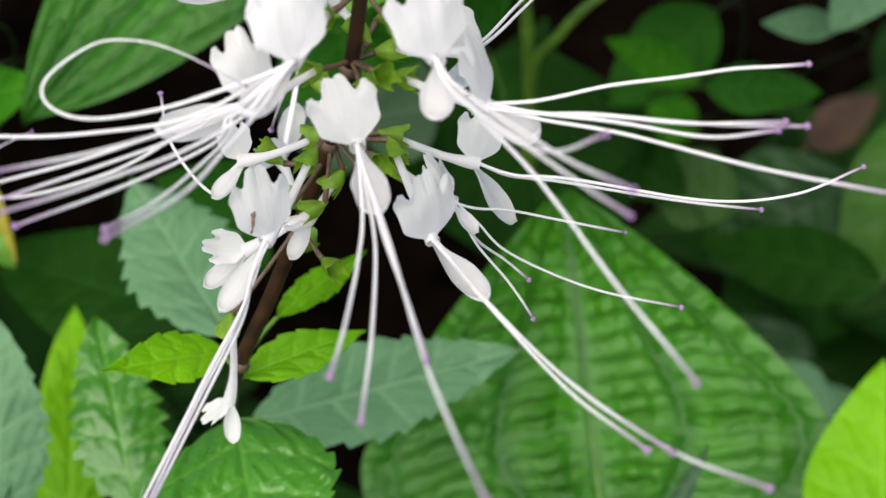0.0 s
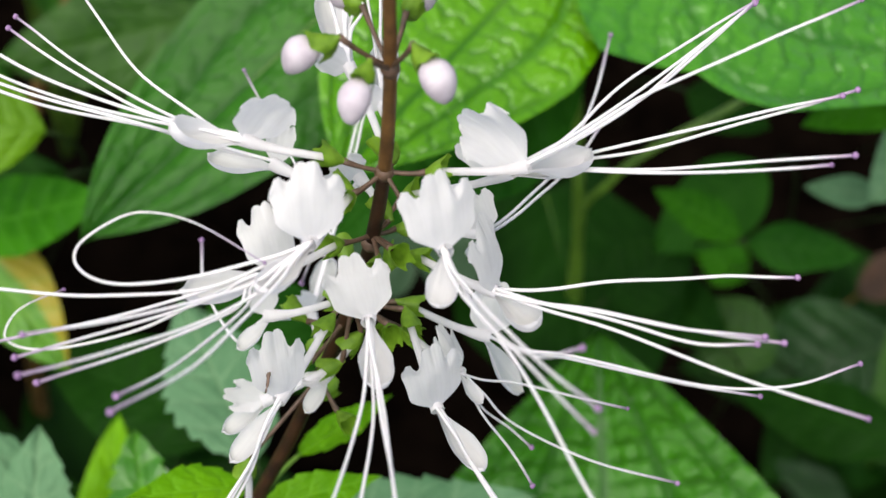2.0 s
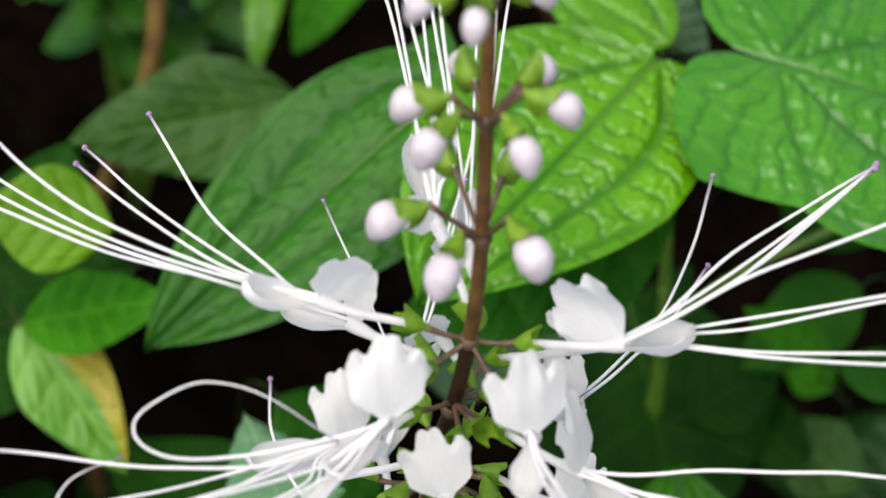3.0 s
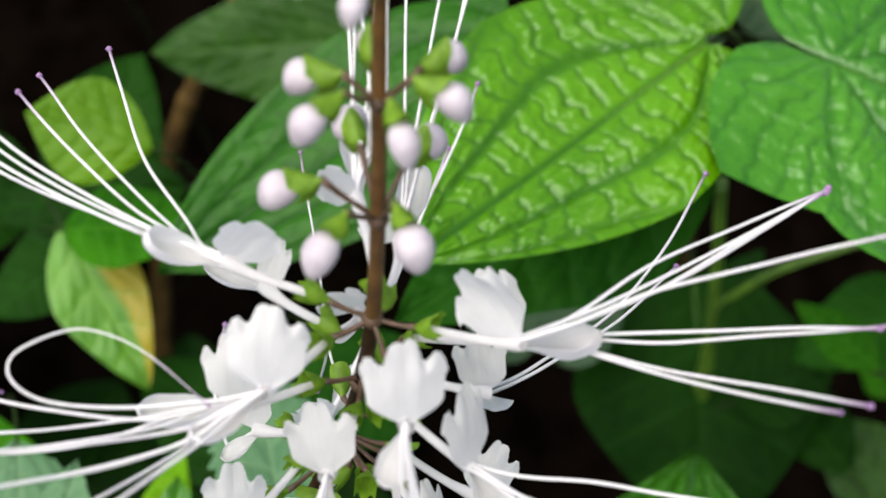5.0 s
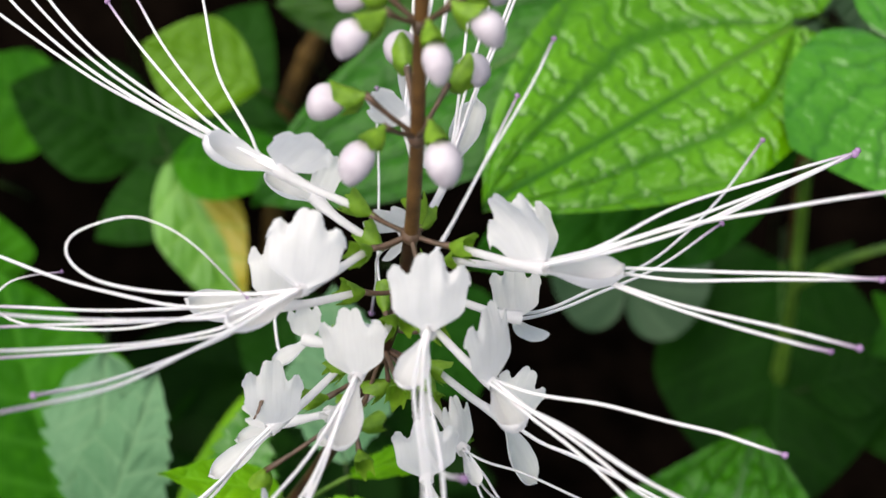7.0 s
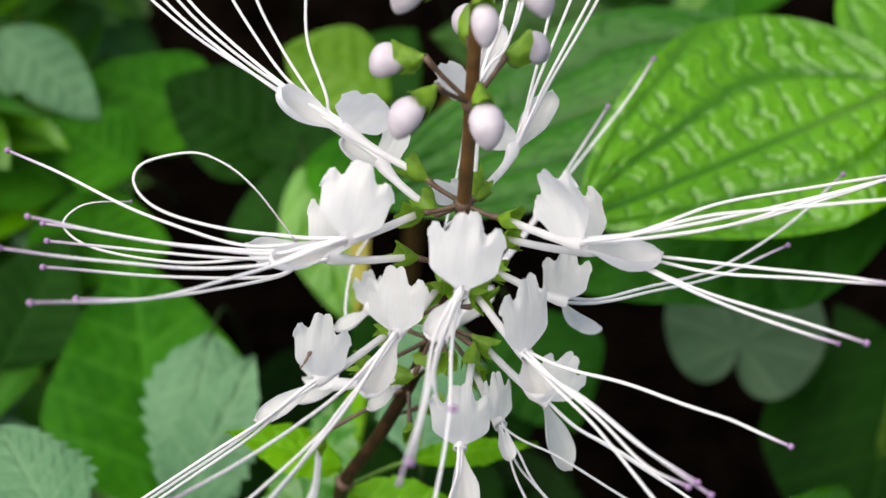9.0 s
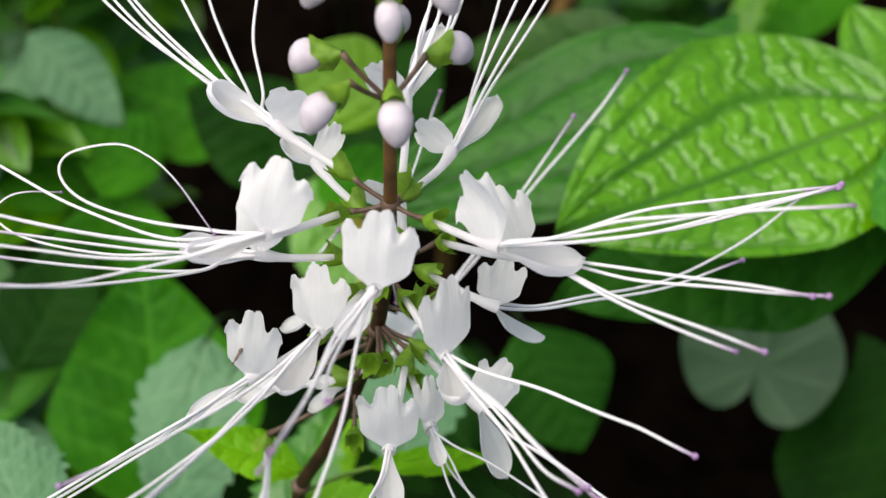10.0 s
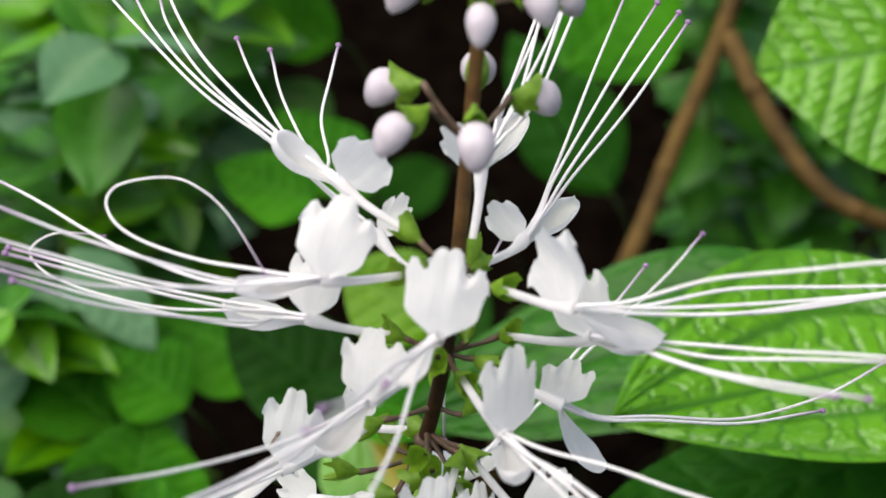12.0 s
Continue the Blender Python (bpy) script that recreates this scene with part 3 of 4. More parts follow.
flower(484, (11.9, -1.4, 486.3), (23.5, -5.7, 486.9), (20.4, -0.8, 499), (31.9, -11.6, 487.7), 10.8,
       [((42.1, -3.9, 491.4), (54.8, -3, 494.5), (63.6, -2.6, 496.6), (70.8, -2.7, 498.1)),
        ((39.9, -11.9, 493.8), (56.3, -18.9, 501), (69.7, -24.1, 508.1)),
        ((42.6, -14, 494.7), (56.4, -20.8, 500.8), (65.9, -24, 506.7)),
        ((40.8, -12.7, 494.2), (53.9, -18.2, 500.4), (66.6, -23.2, 507.4)),
        ((44.3, -15.4, 493.9), (64.5, -26.3, 501.1), (82.8, -36.1, 509.1))], 12, side=(2.3, 5.2, -5.5), low_width=5.6, depth=3.6)
flower(484, (8, 9, 482), (18.4, 12.2, 480), (12.5, 22, 479.5), (15.2, 27.4, 454), 8.5,
       [((23.3, 30.1, 470.1), (27.6, 50.0, 461.5), (29.6, 72.0, 456.0), (29.8, 91.4, 453.9)),
        ((24.1, 29, 470.9), (29.3, 46.3, 463.4), (33, 65.1, 458))], 13, side=(0.86, 0.52, -0.01), low_width=6.0)
flower(484, (0.5, 9, 488), (-3.0, 12, 489.5), (-6.6, 8.0, 496.8), (-7.5, 13.5, 478), 7.6,
       [((-10.5, 15.5, 474), (-13.6, 19.3, 461.6), (-19, 26, 441))], 20, low_width=4.5, lobed=0.7, label='small white flower half hidden behind the stalk')
flower(464, (8.5, -0.5, 466), (15, -11.6, 460.8), (13.9, -10, 474.6), (25.5, -22.5, 459.5), 11.0,
       [((24.6, -27.1, 467.5), (39.2, -50.5, 479.9), (54.4, -71.6, 496.3)),
        ((25.8, -30, 468.7), (40.2, -53.4, 481.5), (51.2, -70.4, 493.5)),
        ((25.1, -27.7, 467.2), (39.1, -48.6, 477.9), (54.5, -69.1, 492.8), (66, -82.9, 506.9))], 14, side=(9.3, 6.6, -2.4), low_width=4.8)
flower(464, (9, 1.4, 461), (17.2, -3.5, 460.7), (12.9, 1.4, 466.7), (22, -6, 456), 6.0,
       [((21.9, -2.3, 448.8), (26.1, -0.6, 442.2), (29.8, 0.7, 436)),
        ((22.2, -4.8, 450.4), (27, -5.3, 442.5), (31.4, -6.4, 434.6)),
        ((26.8, -3.3, 448), (41.3, 0.3, 435.2), (56.9, 6, 424.3)),
        ((26.3, 1.6, 453.3), (35.6, 6.4, 445.9), (45.9, 11.4, 437.9))], 15, low_width=3.0, r0=0.22)
flower(464, (8.5, 5.6, 464.5), (20.1, 6.3, 459.5), (22, 11.3, 468.5), (27.1, 5, 446), 8.5,
       [((35.2, 8.6, 454.4), (59.4, 12.5, 446.7), (74, 17.5, 444.2), (86.4, 24.9, 444.3)),
        ((35.1, 9.8, 452), (54.7, 14.8, 443.3), (69.3, 19.3, 437.5))], 16, side=(6.7, -1.3, -6.8), low_width=6.0)
bitten = flower(470, (-5.8, -7.7, 470.4), (-9.9, -19.6, 467.3), (-11.4, -15.8, 479.8), (-16.5, -29.5, 460.0), 10.0,
       [((-11.5, -34.9, 467.2), (-15.6, -49.4, 465.0), (-22.0, -72.5, 461.4)),
        ((-11.2, -34.6, 466.6), (-15.0, -49.0, 464.2), (-21.0, -70.5, 460.6)),
        ((-11.7, -35.2, 467.9), (-15.9, -49.6, 466.0), (-22.8, -75.0, 462.4))], 17, side=(0.88, 0.48, -0.04), low_width=4.6)
flower(464, (-8, -2, 452), (-17, -7, 448), (-24.5, -8.5, 450), (-24, -12.5, 443.5), 6.0,
       [], 18, low_width=4.5, side=(-0.01, 0.82, 0.57))
flower(464, (-8, 6, 462), (-19, 5, 457), (-22, 8, 463), (-24, 0, 452), 6.0,
       [((-26.1, 5.6, 446.9), (-36.2, 19.4, 443.5), (-40.3, 31.9, 442.1))], 19, low_width=4.0, side=(0.79, 0.61, 0.09))
flower(464, (-4, 1.5, 455), (-7, -2, 451.5), (-10.8, -5, 451.5), (-9.8, -7.5, 446.5), 4.6,
       [], 22, low_width=3.6, label='small white flower half hidden behind others', lobed=0.5)
flower(440, (-21.5, -9, 427), (-23.4, -11, 408), (-28, -14.5, 405), (-22, -17, 402.5), 4.5,
       [], 21, low_width=3.4, label='small withered white flower hanging below the others')


# brown nibbled streak on one lip
streak = [mm(*p) for p in [(-11.7, -22.0, 471.2), (-11.6, -20.7, 472.1), (-11.7, -19.2, 473.2), (-11.2, -18.2, 473.7), (-10.5, -17.1, 474.2)]]
v, f, uv = tube(spline(streak, 15), [0.00012 + 0.00022 * math.sin(0.2 + 0.2 * k) ** 2 + 0.00008 * math.sin(2.3 * k) for k in range(15)], 6, squash=0.5)
part("blemish", v, f, PEDICEL, bitten, "small brown nibbled streak", uv)

# buds up the spike
for z, place in ((526, (-7.5, -2.1, 530.7)), (526, (2.7, -10.0, 531.0)), (526, (14.2, -5.0, 532.5)), (526, (6.9, 16.5, 528.0)),
                 (526, (-4.6, 14.6, 528.5)), (548, (-0.6, -5.3, 550.3)), (548, (12.0, -3.0, 550.0)), (548, (15.5, 5.0, 551.5)),
                 (548, (9.5, 17.5, 545.2)), (548, (-5.5, 3.0, 549.0)), (548, (-1.0, 14.5, 546.5)), (566, (-3.6, 2.0, 568.0)),
                 (566, (4.5, -1.0, 569.5)), (566, (11.0, 8.0, 568.5)), (566, (7.5, 16.5, 566.0))):
    young = 1.0 if z < 540 else 0.88 if z < 560 else 0.74
    flower_bud(z, place, 6.6 * young, 5.3 * young)

# calyces that have lost their flowers
empty_calyx(458, (-12.5, 6.5, 455.0), (-0.8, 0.3, 0.3))
empty_calyx(430, (-13.0, 11.0, 426.0), (0.3, 0.8, -0.5))
empty_calyx(458, (-9.0, -4.5, 458.0), (-0.6, -0.7, 0.1))
empty_calyx(464, (1.5, 2.0, 461.0), (0.4, -0.5, 0.5))
empty_calyx(470, (2.0, 8.0, 470.0), (0.2, 0.6, 0.5))
empty_calyx(440, (-6.0, 0.0, 438.0), (0.6, -0.6, 0.1))
empty_calyx(464, (5.0, -3.0, 470.0), (0.3, -0.8, 0.3))
empty_calyx(484, (5.5, -2.0, 489.0), (0.6, -0.7, 0.4))
empty_calyx(472, (-4.0, 7.0, 472.5), (-0.5, 0.85, -0.1), style=((-9.5, 14.0, 472.0), (-19.7, 30.5, 468.4), (-37.8, 60.0, 461.0)))



# ---- leaves ----
def leaf(name, base, tip, face, width, mat, label, lobe=0.0, widest=0.42, point=1.0, veins=7, quilt=0.0, teeth=0, tooth=0.0,
         droop=0.06, fold=0.10, slant=0.55, seed=0, petiole=None, fine=1.0, palmate=0.0, stalk_mat=None, neck=0.62, cleft=1.3, narrow=1.0, ladder=0.30, wild=1.0, blunt=0.25):
    """A leaf from base to tip (millimetres). face: the way its upper side looks; lobe: heart lobes behind the base; quilt: how far
    the blade bulges between its veins, in millimetres; narrow: the breadth of one half against the other; ladder: how strongly
    the cross veins cut the bulges into cells; wild: how crooked they run; blunt: how round the lobes end."""
    rnd = random.Random(seed)
    base, tip = mm(*base), mm(*tip)
    d, s, u = frame_of(tip - base, Vector(face))
    length = (tip - base).length
    width *= 0.001
    quilt *= 0.001
    nu = int((40 if not quilt else 110) * fine)
    nv = int((25 if not quilt else 71) * fine) | 1
    if teeth:
        nu = max(nu, teeth * 5)
    ph = [rnd.uniform(0, 6.28) for _ in range(6)]
    k = math.log(0.5) / math.log(widest)
    verts, uvs, values = [], [], []
    for i in range(nu):
        t = i / (nu - 1)
        prof = math.sin(math.pi * min(max(t, 0.004), 0.996) ** k) ** (0.72 if lobe else 0.85)
        if t > widest:
            q = (t - widest) / (1 - widest)
            prof = (1 - q ** (1.55 + 0.5 * point)) * (1 - 0.12 * point * math.sin(math.pi * q))
        if lobe:
            prof = max(prof, neck * (1 - t) ** 0.4 if t < widest else prof)
        half = width * 0.5 * max(prof, 0.012)
        if teeth:
            half *= 1 + tooth * (((t * teeth) % 1.0) - 0.5) * -2 * min(1, 4 * (1 - t) + 0.2)
        half *= 1 + 0.03 * math.sin(9 * t + ph[0])
        for j in range(nv):
            x = -1 + 2 * j / (nv - 1)
            ax = abs(x)
            full = half * (narrow if x < 0 else 1.0)
            yy = ax * full / length
            back = lobe * ax ** cleft * (1 - t) ** 3.2 * (1 - blunt * ax * ax)
            if palmate:
                # main veins run from base to tip like meridians, fine ones across them
                spread = math.atan2(ax * full, max(1e-5, (t - back + 0.015) * length)) / 1.45
                lane = (spread + (ax - spread) * smooth01(t / 0.70)) * palmate
                near = 1 - min(1.0, abs(lane - round(lane)) * 2) if round(lane) > 0 else 0.0
                rib = smooth01((near - 0.58) / 0.36) * (1 - 0.3 * ax)
                along_lane, cross_count = lane, (t + 0.25 * yy) * veins * 1.9
            else:
                p = veins * (t - slant * yy) + (0.25 if x > 0 else 0.0)
                near = abs((p % 1.0) - 0.5) * 2
                rib = smooth01((near - 0.80) / 0.20)
                along_lane, cross_count = p, yy * veins * 1.9
            main = math.exp(-(x * half / (0.010 * length)) ** 2)
            vein = max(rib * (1 - 0.4 * ax), main)
            bulge = 0.0
            if quilt:
                warp = noise.noise(Vector((t * 5, x * 4, seed)))
                warp2 = noise.noise(Vector((t * 15, x * 11, seed + 7)))
                lane = along_lane + wild * ((0.09 if palmate else 0.20) * warp + 0.03 * warp2)
                f = lane % 1.0
                c = cross_count - 1.0 * f + wild * ((0.9 if palmate else 0.45) * warp + (0.40 if palmate else 0.15) * warp2) + 0.37 * math.floor(lane)
                step = abs((c % 1.0) - 0.5) * 2
                cell = 0.55 + 0.75 * noise.noise(Vector((math.floor(c + 0.5) * 1.37 + 0.4, math.floor(lane) * 3.1 + 0.2, seed + x * 0.4)))
                if palmate:
                    # puffed lanes between the main veins, cut by a ladder of narrow cross veins
                    puff = math.sin(math.pi * f) ** 0.55
                    groove = smooth01((1 - step) / 0.40)
                    tilt = noise.noise(Vector((math.floor(c + 0.5) * 2.7 + 5.1, math.floor(lane) * 1.9 + 0.7, seed + 3)))
                    # some cells are split once more, lengthwise
                    split = abs(((f * 2 + 0.35 * warp2 + 0.5) % 1.0) - 0.5) * 2
                    halved = smooth01((1 - split) / 0.45) if cell > 0.5 and wild > 0.5 else 1.0
                    bulge = (0.92 - ladder) * puff + ladder * max(0.25, cell) * groove * (0.6 + 0.4 * halved) * puff + 0.26 * tilt * (f - 0.5) * groove - 0.5
                    vein = max(vein, 0.75 * smooth01((step - 0.76) / 0.20) * smooth01(puff * 1.6))
                else:
                    bulge = math.sin(math.pi * f) ** 0.6
                    bulge = 0.55 * bulge + max(0.25, cell) * math.sin(math.pi * f) ** 0.4 * (0.5 + 0.5 * math.cos(2 * math.pi * c)) ** 0.6 - 0.5
                    vein = max(vein, 0.45 * smooth01((step - 0.82) / 0.18))
            vein = min(1.0, vein)
            z = -droop * length * t * t - droop * 0.5 * length * ax * ax * (half / (width * 0.5))
            z += fold * half * ax
            z += length * 0.012 * math.sin(5 * t + 3 * x + ph[3]) + length * 0.010 * math.sin(11 * t - 2 * x + ph[4]) * ax
            z -= (main * 0.006) * length
            if quilt:
                soft = smooth01(ax * 8) * (1 - 0.8 * smooth01((ax - 0.88) / 0.12)) * (1 - 0.6 * smooth01((t - 0.85) / 0.15))
                z += quilt * soft * (bulge + 0.22 * wild * noise.noise(Vector((t * 26, x * 17, seed))))
            verts.append(base + d * (t - back) * length + s * x * full + u * z)
            uvs.append((t, x * 0.5 + 0.5))
            values.append(vein)
    ob = root_at(name, base)
    tagged(ob, label, "leaf", "leaves round the flower spike")
    part("blade", verts, grid_faces(nu, nv), mat, ob, uvs=uvs, values=values)
    # midrib under the blade
    mid = [verts[i * nv + nv // 2] - u * 0.0004 for i in range(0, nu, max(1, nu // 16))]
    r = max(0.0004, length * 0.007)
    v, f, uv = tube(mid, [r * (1 - 0.75 * i / (len(mid) - 1)) for i in range(len(mid))], 6)
    part("midrib", v, f, stalk_mat or GREEN_STALK, ob, "paler raised midrib", uv)
    if petiole:
        q = mm(*petiole)
        run = (q - base).length
        v, f, uv = tube(bezier(base + d * 0.001 - u * 0.0004, base - d * min(0.3 * run, 0.03) - u * 0.002, q.lerp(base, 0.45), q, 16),
                        [min(r * 1.2, 0.0011)] * 16, 8)
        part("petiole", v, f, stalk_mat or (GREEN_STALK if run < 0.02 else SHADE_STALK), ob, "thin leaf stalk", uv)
    return ob


def heart_leaf(name, centre, ahead, face, radius, mat, label, petiole, seed=0):
    """A round heart-shaped leaf whose veins fan out from the stalk's end, with a slit between its two back lobes."""
    c = mm(*centre)
    d, s, u = frame_of(Vector(ahead), Vector(face))
    rings, spokes = 22, 73
    verts, uvs, values = [], [], []
    for i in range(rings):
        q = i / (rings - 1)
        for j in range(spokes):
            a = math.pi * (-1 + 2 * j / (spokes - 1))
            w = abs(a) / math.pi
            r = radius * 0.001 * (0.86 + 0.14 * math.cos(a)) * (1 - 0.62 * w ** 9) * (1 + 0.02 * math.sin(5 * a + seed))
            a2 = a * 0.975
            fan = abs(((w * 4.0) % 1.0) - 0.5) * 2
            vein = smooth01((fan - 0.80) / 0.2) * (1 - 0.5 * q)
            z = 0.10 * r * q * q - 0.05 * r * (1 - fan) * q + 0.05 * r * math.sin(3 * a + seed) * q * q
            verts.append(c + (d * math.cos(a2) + s * math.sin(a2)) * (r * q) + u * z)
            uvs.append((q, j / (spokes - 1)))
            values.append(vein)
    ob = root_at(name, c)
    tagged(ob, label, "leaf", "leaves round the flower spike")
    part("blade", verts, grid_faces(rings, spokes), mat, ob, uvs=uvs, values=values)
    foot = mm(*petiole)
    v, f, uv = tube(bezier(c - u * 0.0006, c - u * 0.012, foot.lerp(c, 0.5), foot, 16), [0.0011] * 16, 8)
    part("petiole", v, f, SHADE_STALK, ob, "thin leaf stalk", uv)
    return ob


def stalk(name, points, r0, r1, mat, label, knots=0):
    pts = spline([mm(*p) for p in points], 40)
    rad = [(r0 + (r1 - r0) * i / 39) * 0.001 for i in range(40)]
    ob = root_at(name, pts[0])
    tagged(ob, label, "stem")
    v, f, uv = tube(pts, rad, 10)
    part("stem", v, f, mat, ob, uvs=uv)
    for k in range(knots):
        i = int((k + 0.5) * 40 / knots)
        d = (pts[min(i + 1, 39)] - pts[i - 1]).normalized()
        v, f, uv = tube([pts[i] - d * rad[i], pts[i] - d * rad[i] * 0.4, pts[i] + d * rad[i] * 0.3, pts[i] + d * rad[i]],
                        [rad[i] * 0.96, rad[i] * 1.10, rad[i] * 1.14, rad[i] * 0.97], 10)
        part("knot", v, f, mat, ob, uvs=uv)
    return ob


leaf('quilted_leaf', (7.5, 171.1, 404.8), (-25.8, 83.0, 412.0), (0.22, 0.03, 0.97), 72.0, BRIGHT, 'bright green quilted leaf with deep glossy veins', lobe=0.10, widest=0.43, neck=0.33, veins=8, quilt=2.5, seed=1, droop=0.03, palmate=2.5, fine=1.8, narrow=0.80, ladder=0.50, wild=0.75, blunt=0.6, petiole=(-110, 575, -4))
leaf('quilted_leaf', (36.0, 175.0, 407.0), (122.0, 175.0, 393.5), (0.05, 0.02, 1.00), 98.0, BROAD, 'bright green heart-shaped leaf lapping over its twin', lobe=0.36, widest=0.40, neck=0.92, cleft=0.25, veins=9, quilt=2.6, seed=2, palmate=2.5, fine=1.8, ladder=0.50, wild=0.75, blunt=0.6, petiole=(-101, 580, -4))
leaf('quilted_leaf', (8.8, 185.1, 398.0), (-25.4, 196.1, 404.4), (0.20, 0.07, 0.98), 36.4, BRIGHT, 'bright green quilted leaf pointing away', widest=0.4, veins=9, quilt=1.6, seed=3, palmate=2.1, petiole=(-103, 590, -4))
leaf('quilted_leaf', (-36.3, 164.1, 396.5), (-93.8, 87.0, 369.6), (0.04, -0.36, 0.93), 51.8, RIBBED, 'mid-green ribbed leaf with a drooping pointed tip', lobe=0.08, widest=0.4, veins=8, quilt=1.9, seed=4, palmate=2.5, fine=1.6, petiole=(-197, 543, -4))
leaf('quilted_leaf', (14.3, 171.5, 378.1), (-33.5, 92.7, 379.8), (0.23, -0.12, 0.97), 44.4, UNDER, 'green leaf lying under a brighter leaf, dimmed in colour for shade', widest=0.45, veins=8, quilt=1.4, seed=5, droop=0.1, petiole=(-81, 523, -4))
leaf('quilted_leaf', (49.4, 38.1, 260.6), (28.9, 129.2, 311.9), (0.04, -0.49, 0.87), 114.0, QUILTED, 'large quilted mid-green leaf with bulging cells', lobe=0.08, widest=0.36, point=-0.5, veins=12, quilt=5.0, seed=6, fine=2.0, palmate=2.6, ladder=0.70, wild=0.55, petiole=(17, 154, -4))
leaf('serrated_leaf', (-27.4, 3.8, 401.5), (-46.3, -9.2, 412.4), (0.51, -0.02, 0.86), 10.9, FRESH, 'fresh green serrated leaf on the flower stem', teeth=6, tooth=0.07, point=-0.9, veins=5, seed=7, fold=0.35, quilt=0.4, fine=0.7, petiole=(-24.8, 0.5, 400))
leaf('serrated_leaf', (-23.5, 0.9, 398.8), (-1.7, 13.6, 400.0), (0.09, -0.25, 0.96), 9.7, FRESH, 'fresh green serrated leaf on the flower stem', teeth=6, tooth=0.07, point=-0.9, veins=5, seed=8, fold=0.3, quilt=0.4, fine=0.7, petiole=(-24.8, 0.5, 400))
leaf('serrated_leaf', (-19.8, 16.2, 397.6), (-6.0, 44.5, 386.5), (0.34, 0.20, 0.92), 7.2, FRESH, 'fresh green serrated leaf behind the flower stem', teeth=6, tooth=0.07, point=-0.9, veins=5, seed=9, fold=0.3, quilt=0.4, fine=0.7, petiole=(-24.8, 0.5, 400))
leaf('serrated_leaf', (-28.0, 4.0, 379.0), (-12.7, -38.6, 385.7), (-0.07, 0.18, 0.98), 34.2, GLOSSY, 'glossy green serrated leaf below the flowers', teeth=9, tooth=0.045, veins=5, quilt=0.9, fold=0.22, point=-0.4, seed=10, petiole=(-29.5, 6.5, 375))
leaf('serrated_leaf', (-39.4, 44.0, 351.4), (-70.9, 88.3, 351.4), (-0.10, -0.07, 0.99), 26.9, PALE, 'pale grey-green serrated leaf behind the flowers', teeth=10, tooth=0.09, veins=6, seed=11, quilt=0.7, fine=0.7, petiole=(-169, 239, -4))
leaf('serrated_leaf', (-30.6, 23.7, 347.3), (25.5, 49.6, 348.7), (0.13, -0.33, 0.94), 22.1, PALE, 'pale grey-green serrated leaf under the flowers', teeth=10, tooth=0.09, veins=6, seed=12, quilt=0.7, fine=0.7, petiole=(-150, 198, -4))
leaf('serrated_leaf', (-85.2, 4.4, 325.3), (-89.9, 41.0, 354.6), (0.22, -0.59, 0.78), 22.5, PALE, 'pale grey-green serrated leaf near the ground', teeth=10, tooth=0.09, veins=6, seed=13, quilt=0.7, fine=0.7, petiole=(-232, 145, -4))
leaf('serrated_leaf', (-56.0, 11.7, 327.8), (-73.6, 56.0, 339.0), (0.09, -0.21, 0.97), 21.2, GLOSSY, 'green serrated leaf near the ground', teeth=10, tooth=0.16, veins=6, seed=14, quilt=0.7, fine=0.7, petiole=(-183, 160, -4))
leaf('broad_leaf', (-85.1, 33.5, 271.5), (-88.4, 79.5, 308.0), (0.20, -0.60, 0.77), 20.7, FRESH, 'fresh green leaf standing behind others', veins=6, seed=15, quilt=0.7, fine=0.7, petiole=(-195, 154, -4))
leaf('broad_leaf', (111.8, 29.9, 285.1), (110.7, 87.7, 304.6), (-0.11, -0.32, 0.94), 37.2, FRESH, 'vivid yellow-green pointed leaf in full light', veins=6, seed=16, quilt=0.7, fine=0.7, point=0.3, petiole=(150, 120, -4))
leaf('broad_leaf', (-144.2, 120.9, 321.8), (-109.8, 99.7, 294.9), (0.38, -0.43, 0.82), 24.9, SPOTTED, 'green leaf with a yellow dying patch', veins=5, seed=17, quilt=0.7, fine=0.7, petiole=(-332, 345, -4))
leaf('broad_leaf', (-114.9, 124.7, 361.3), (-144.2, 115.3, 370.9), (0.42, -0.56, 0.72), 27.3, OLIVE, 'rounded yellow-green leaf behind the spike', widest=0.5, point=0.2, veins=6, seed=18, quilt=0.7, fine=0.7, petiole=(-250, 330, -4))
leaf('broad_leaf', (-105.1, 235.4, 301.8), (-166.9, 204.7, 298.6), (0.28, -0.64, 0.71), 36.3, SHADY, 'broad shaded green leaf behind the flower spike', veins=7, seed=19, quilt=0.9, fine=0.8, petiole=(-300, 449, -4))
leaf('broad_leaf', (-125.1, 152.3, 313.4), (-175.0, 125.2, 309.2), (0.18, -0.46, 0.87), 25.0, DEEP_SHADED, 'green leaf behind the spike with shade in its colour', seed=20, quilt=0.7, fine=0.7, petiole=(-291, 389, -4))
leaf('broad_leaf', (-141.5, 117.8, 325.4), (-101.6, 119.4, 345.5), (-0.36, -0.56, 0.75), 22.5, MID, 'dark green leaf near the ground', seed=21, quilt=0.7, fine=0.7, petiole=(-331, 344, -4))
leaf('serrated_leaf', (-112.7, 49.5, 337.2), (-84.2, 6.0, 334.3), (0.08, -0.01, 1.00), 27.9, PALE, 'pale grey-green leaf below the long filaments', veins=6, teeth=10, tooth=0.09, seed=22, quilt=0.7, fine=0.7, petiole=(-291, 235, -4))
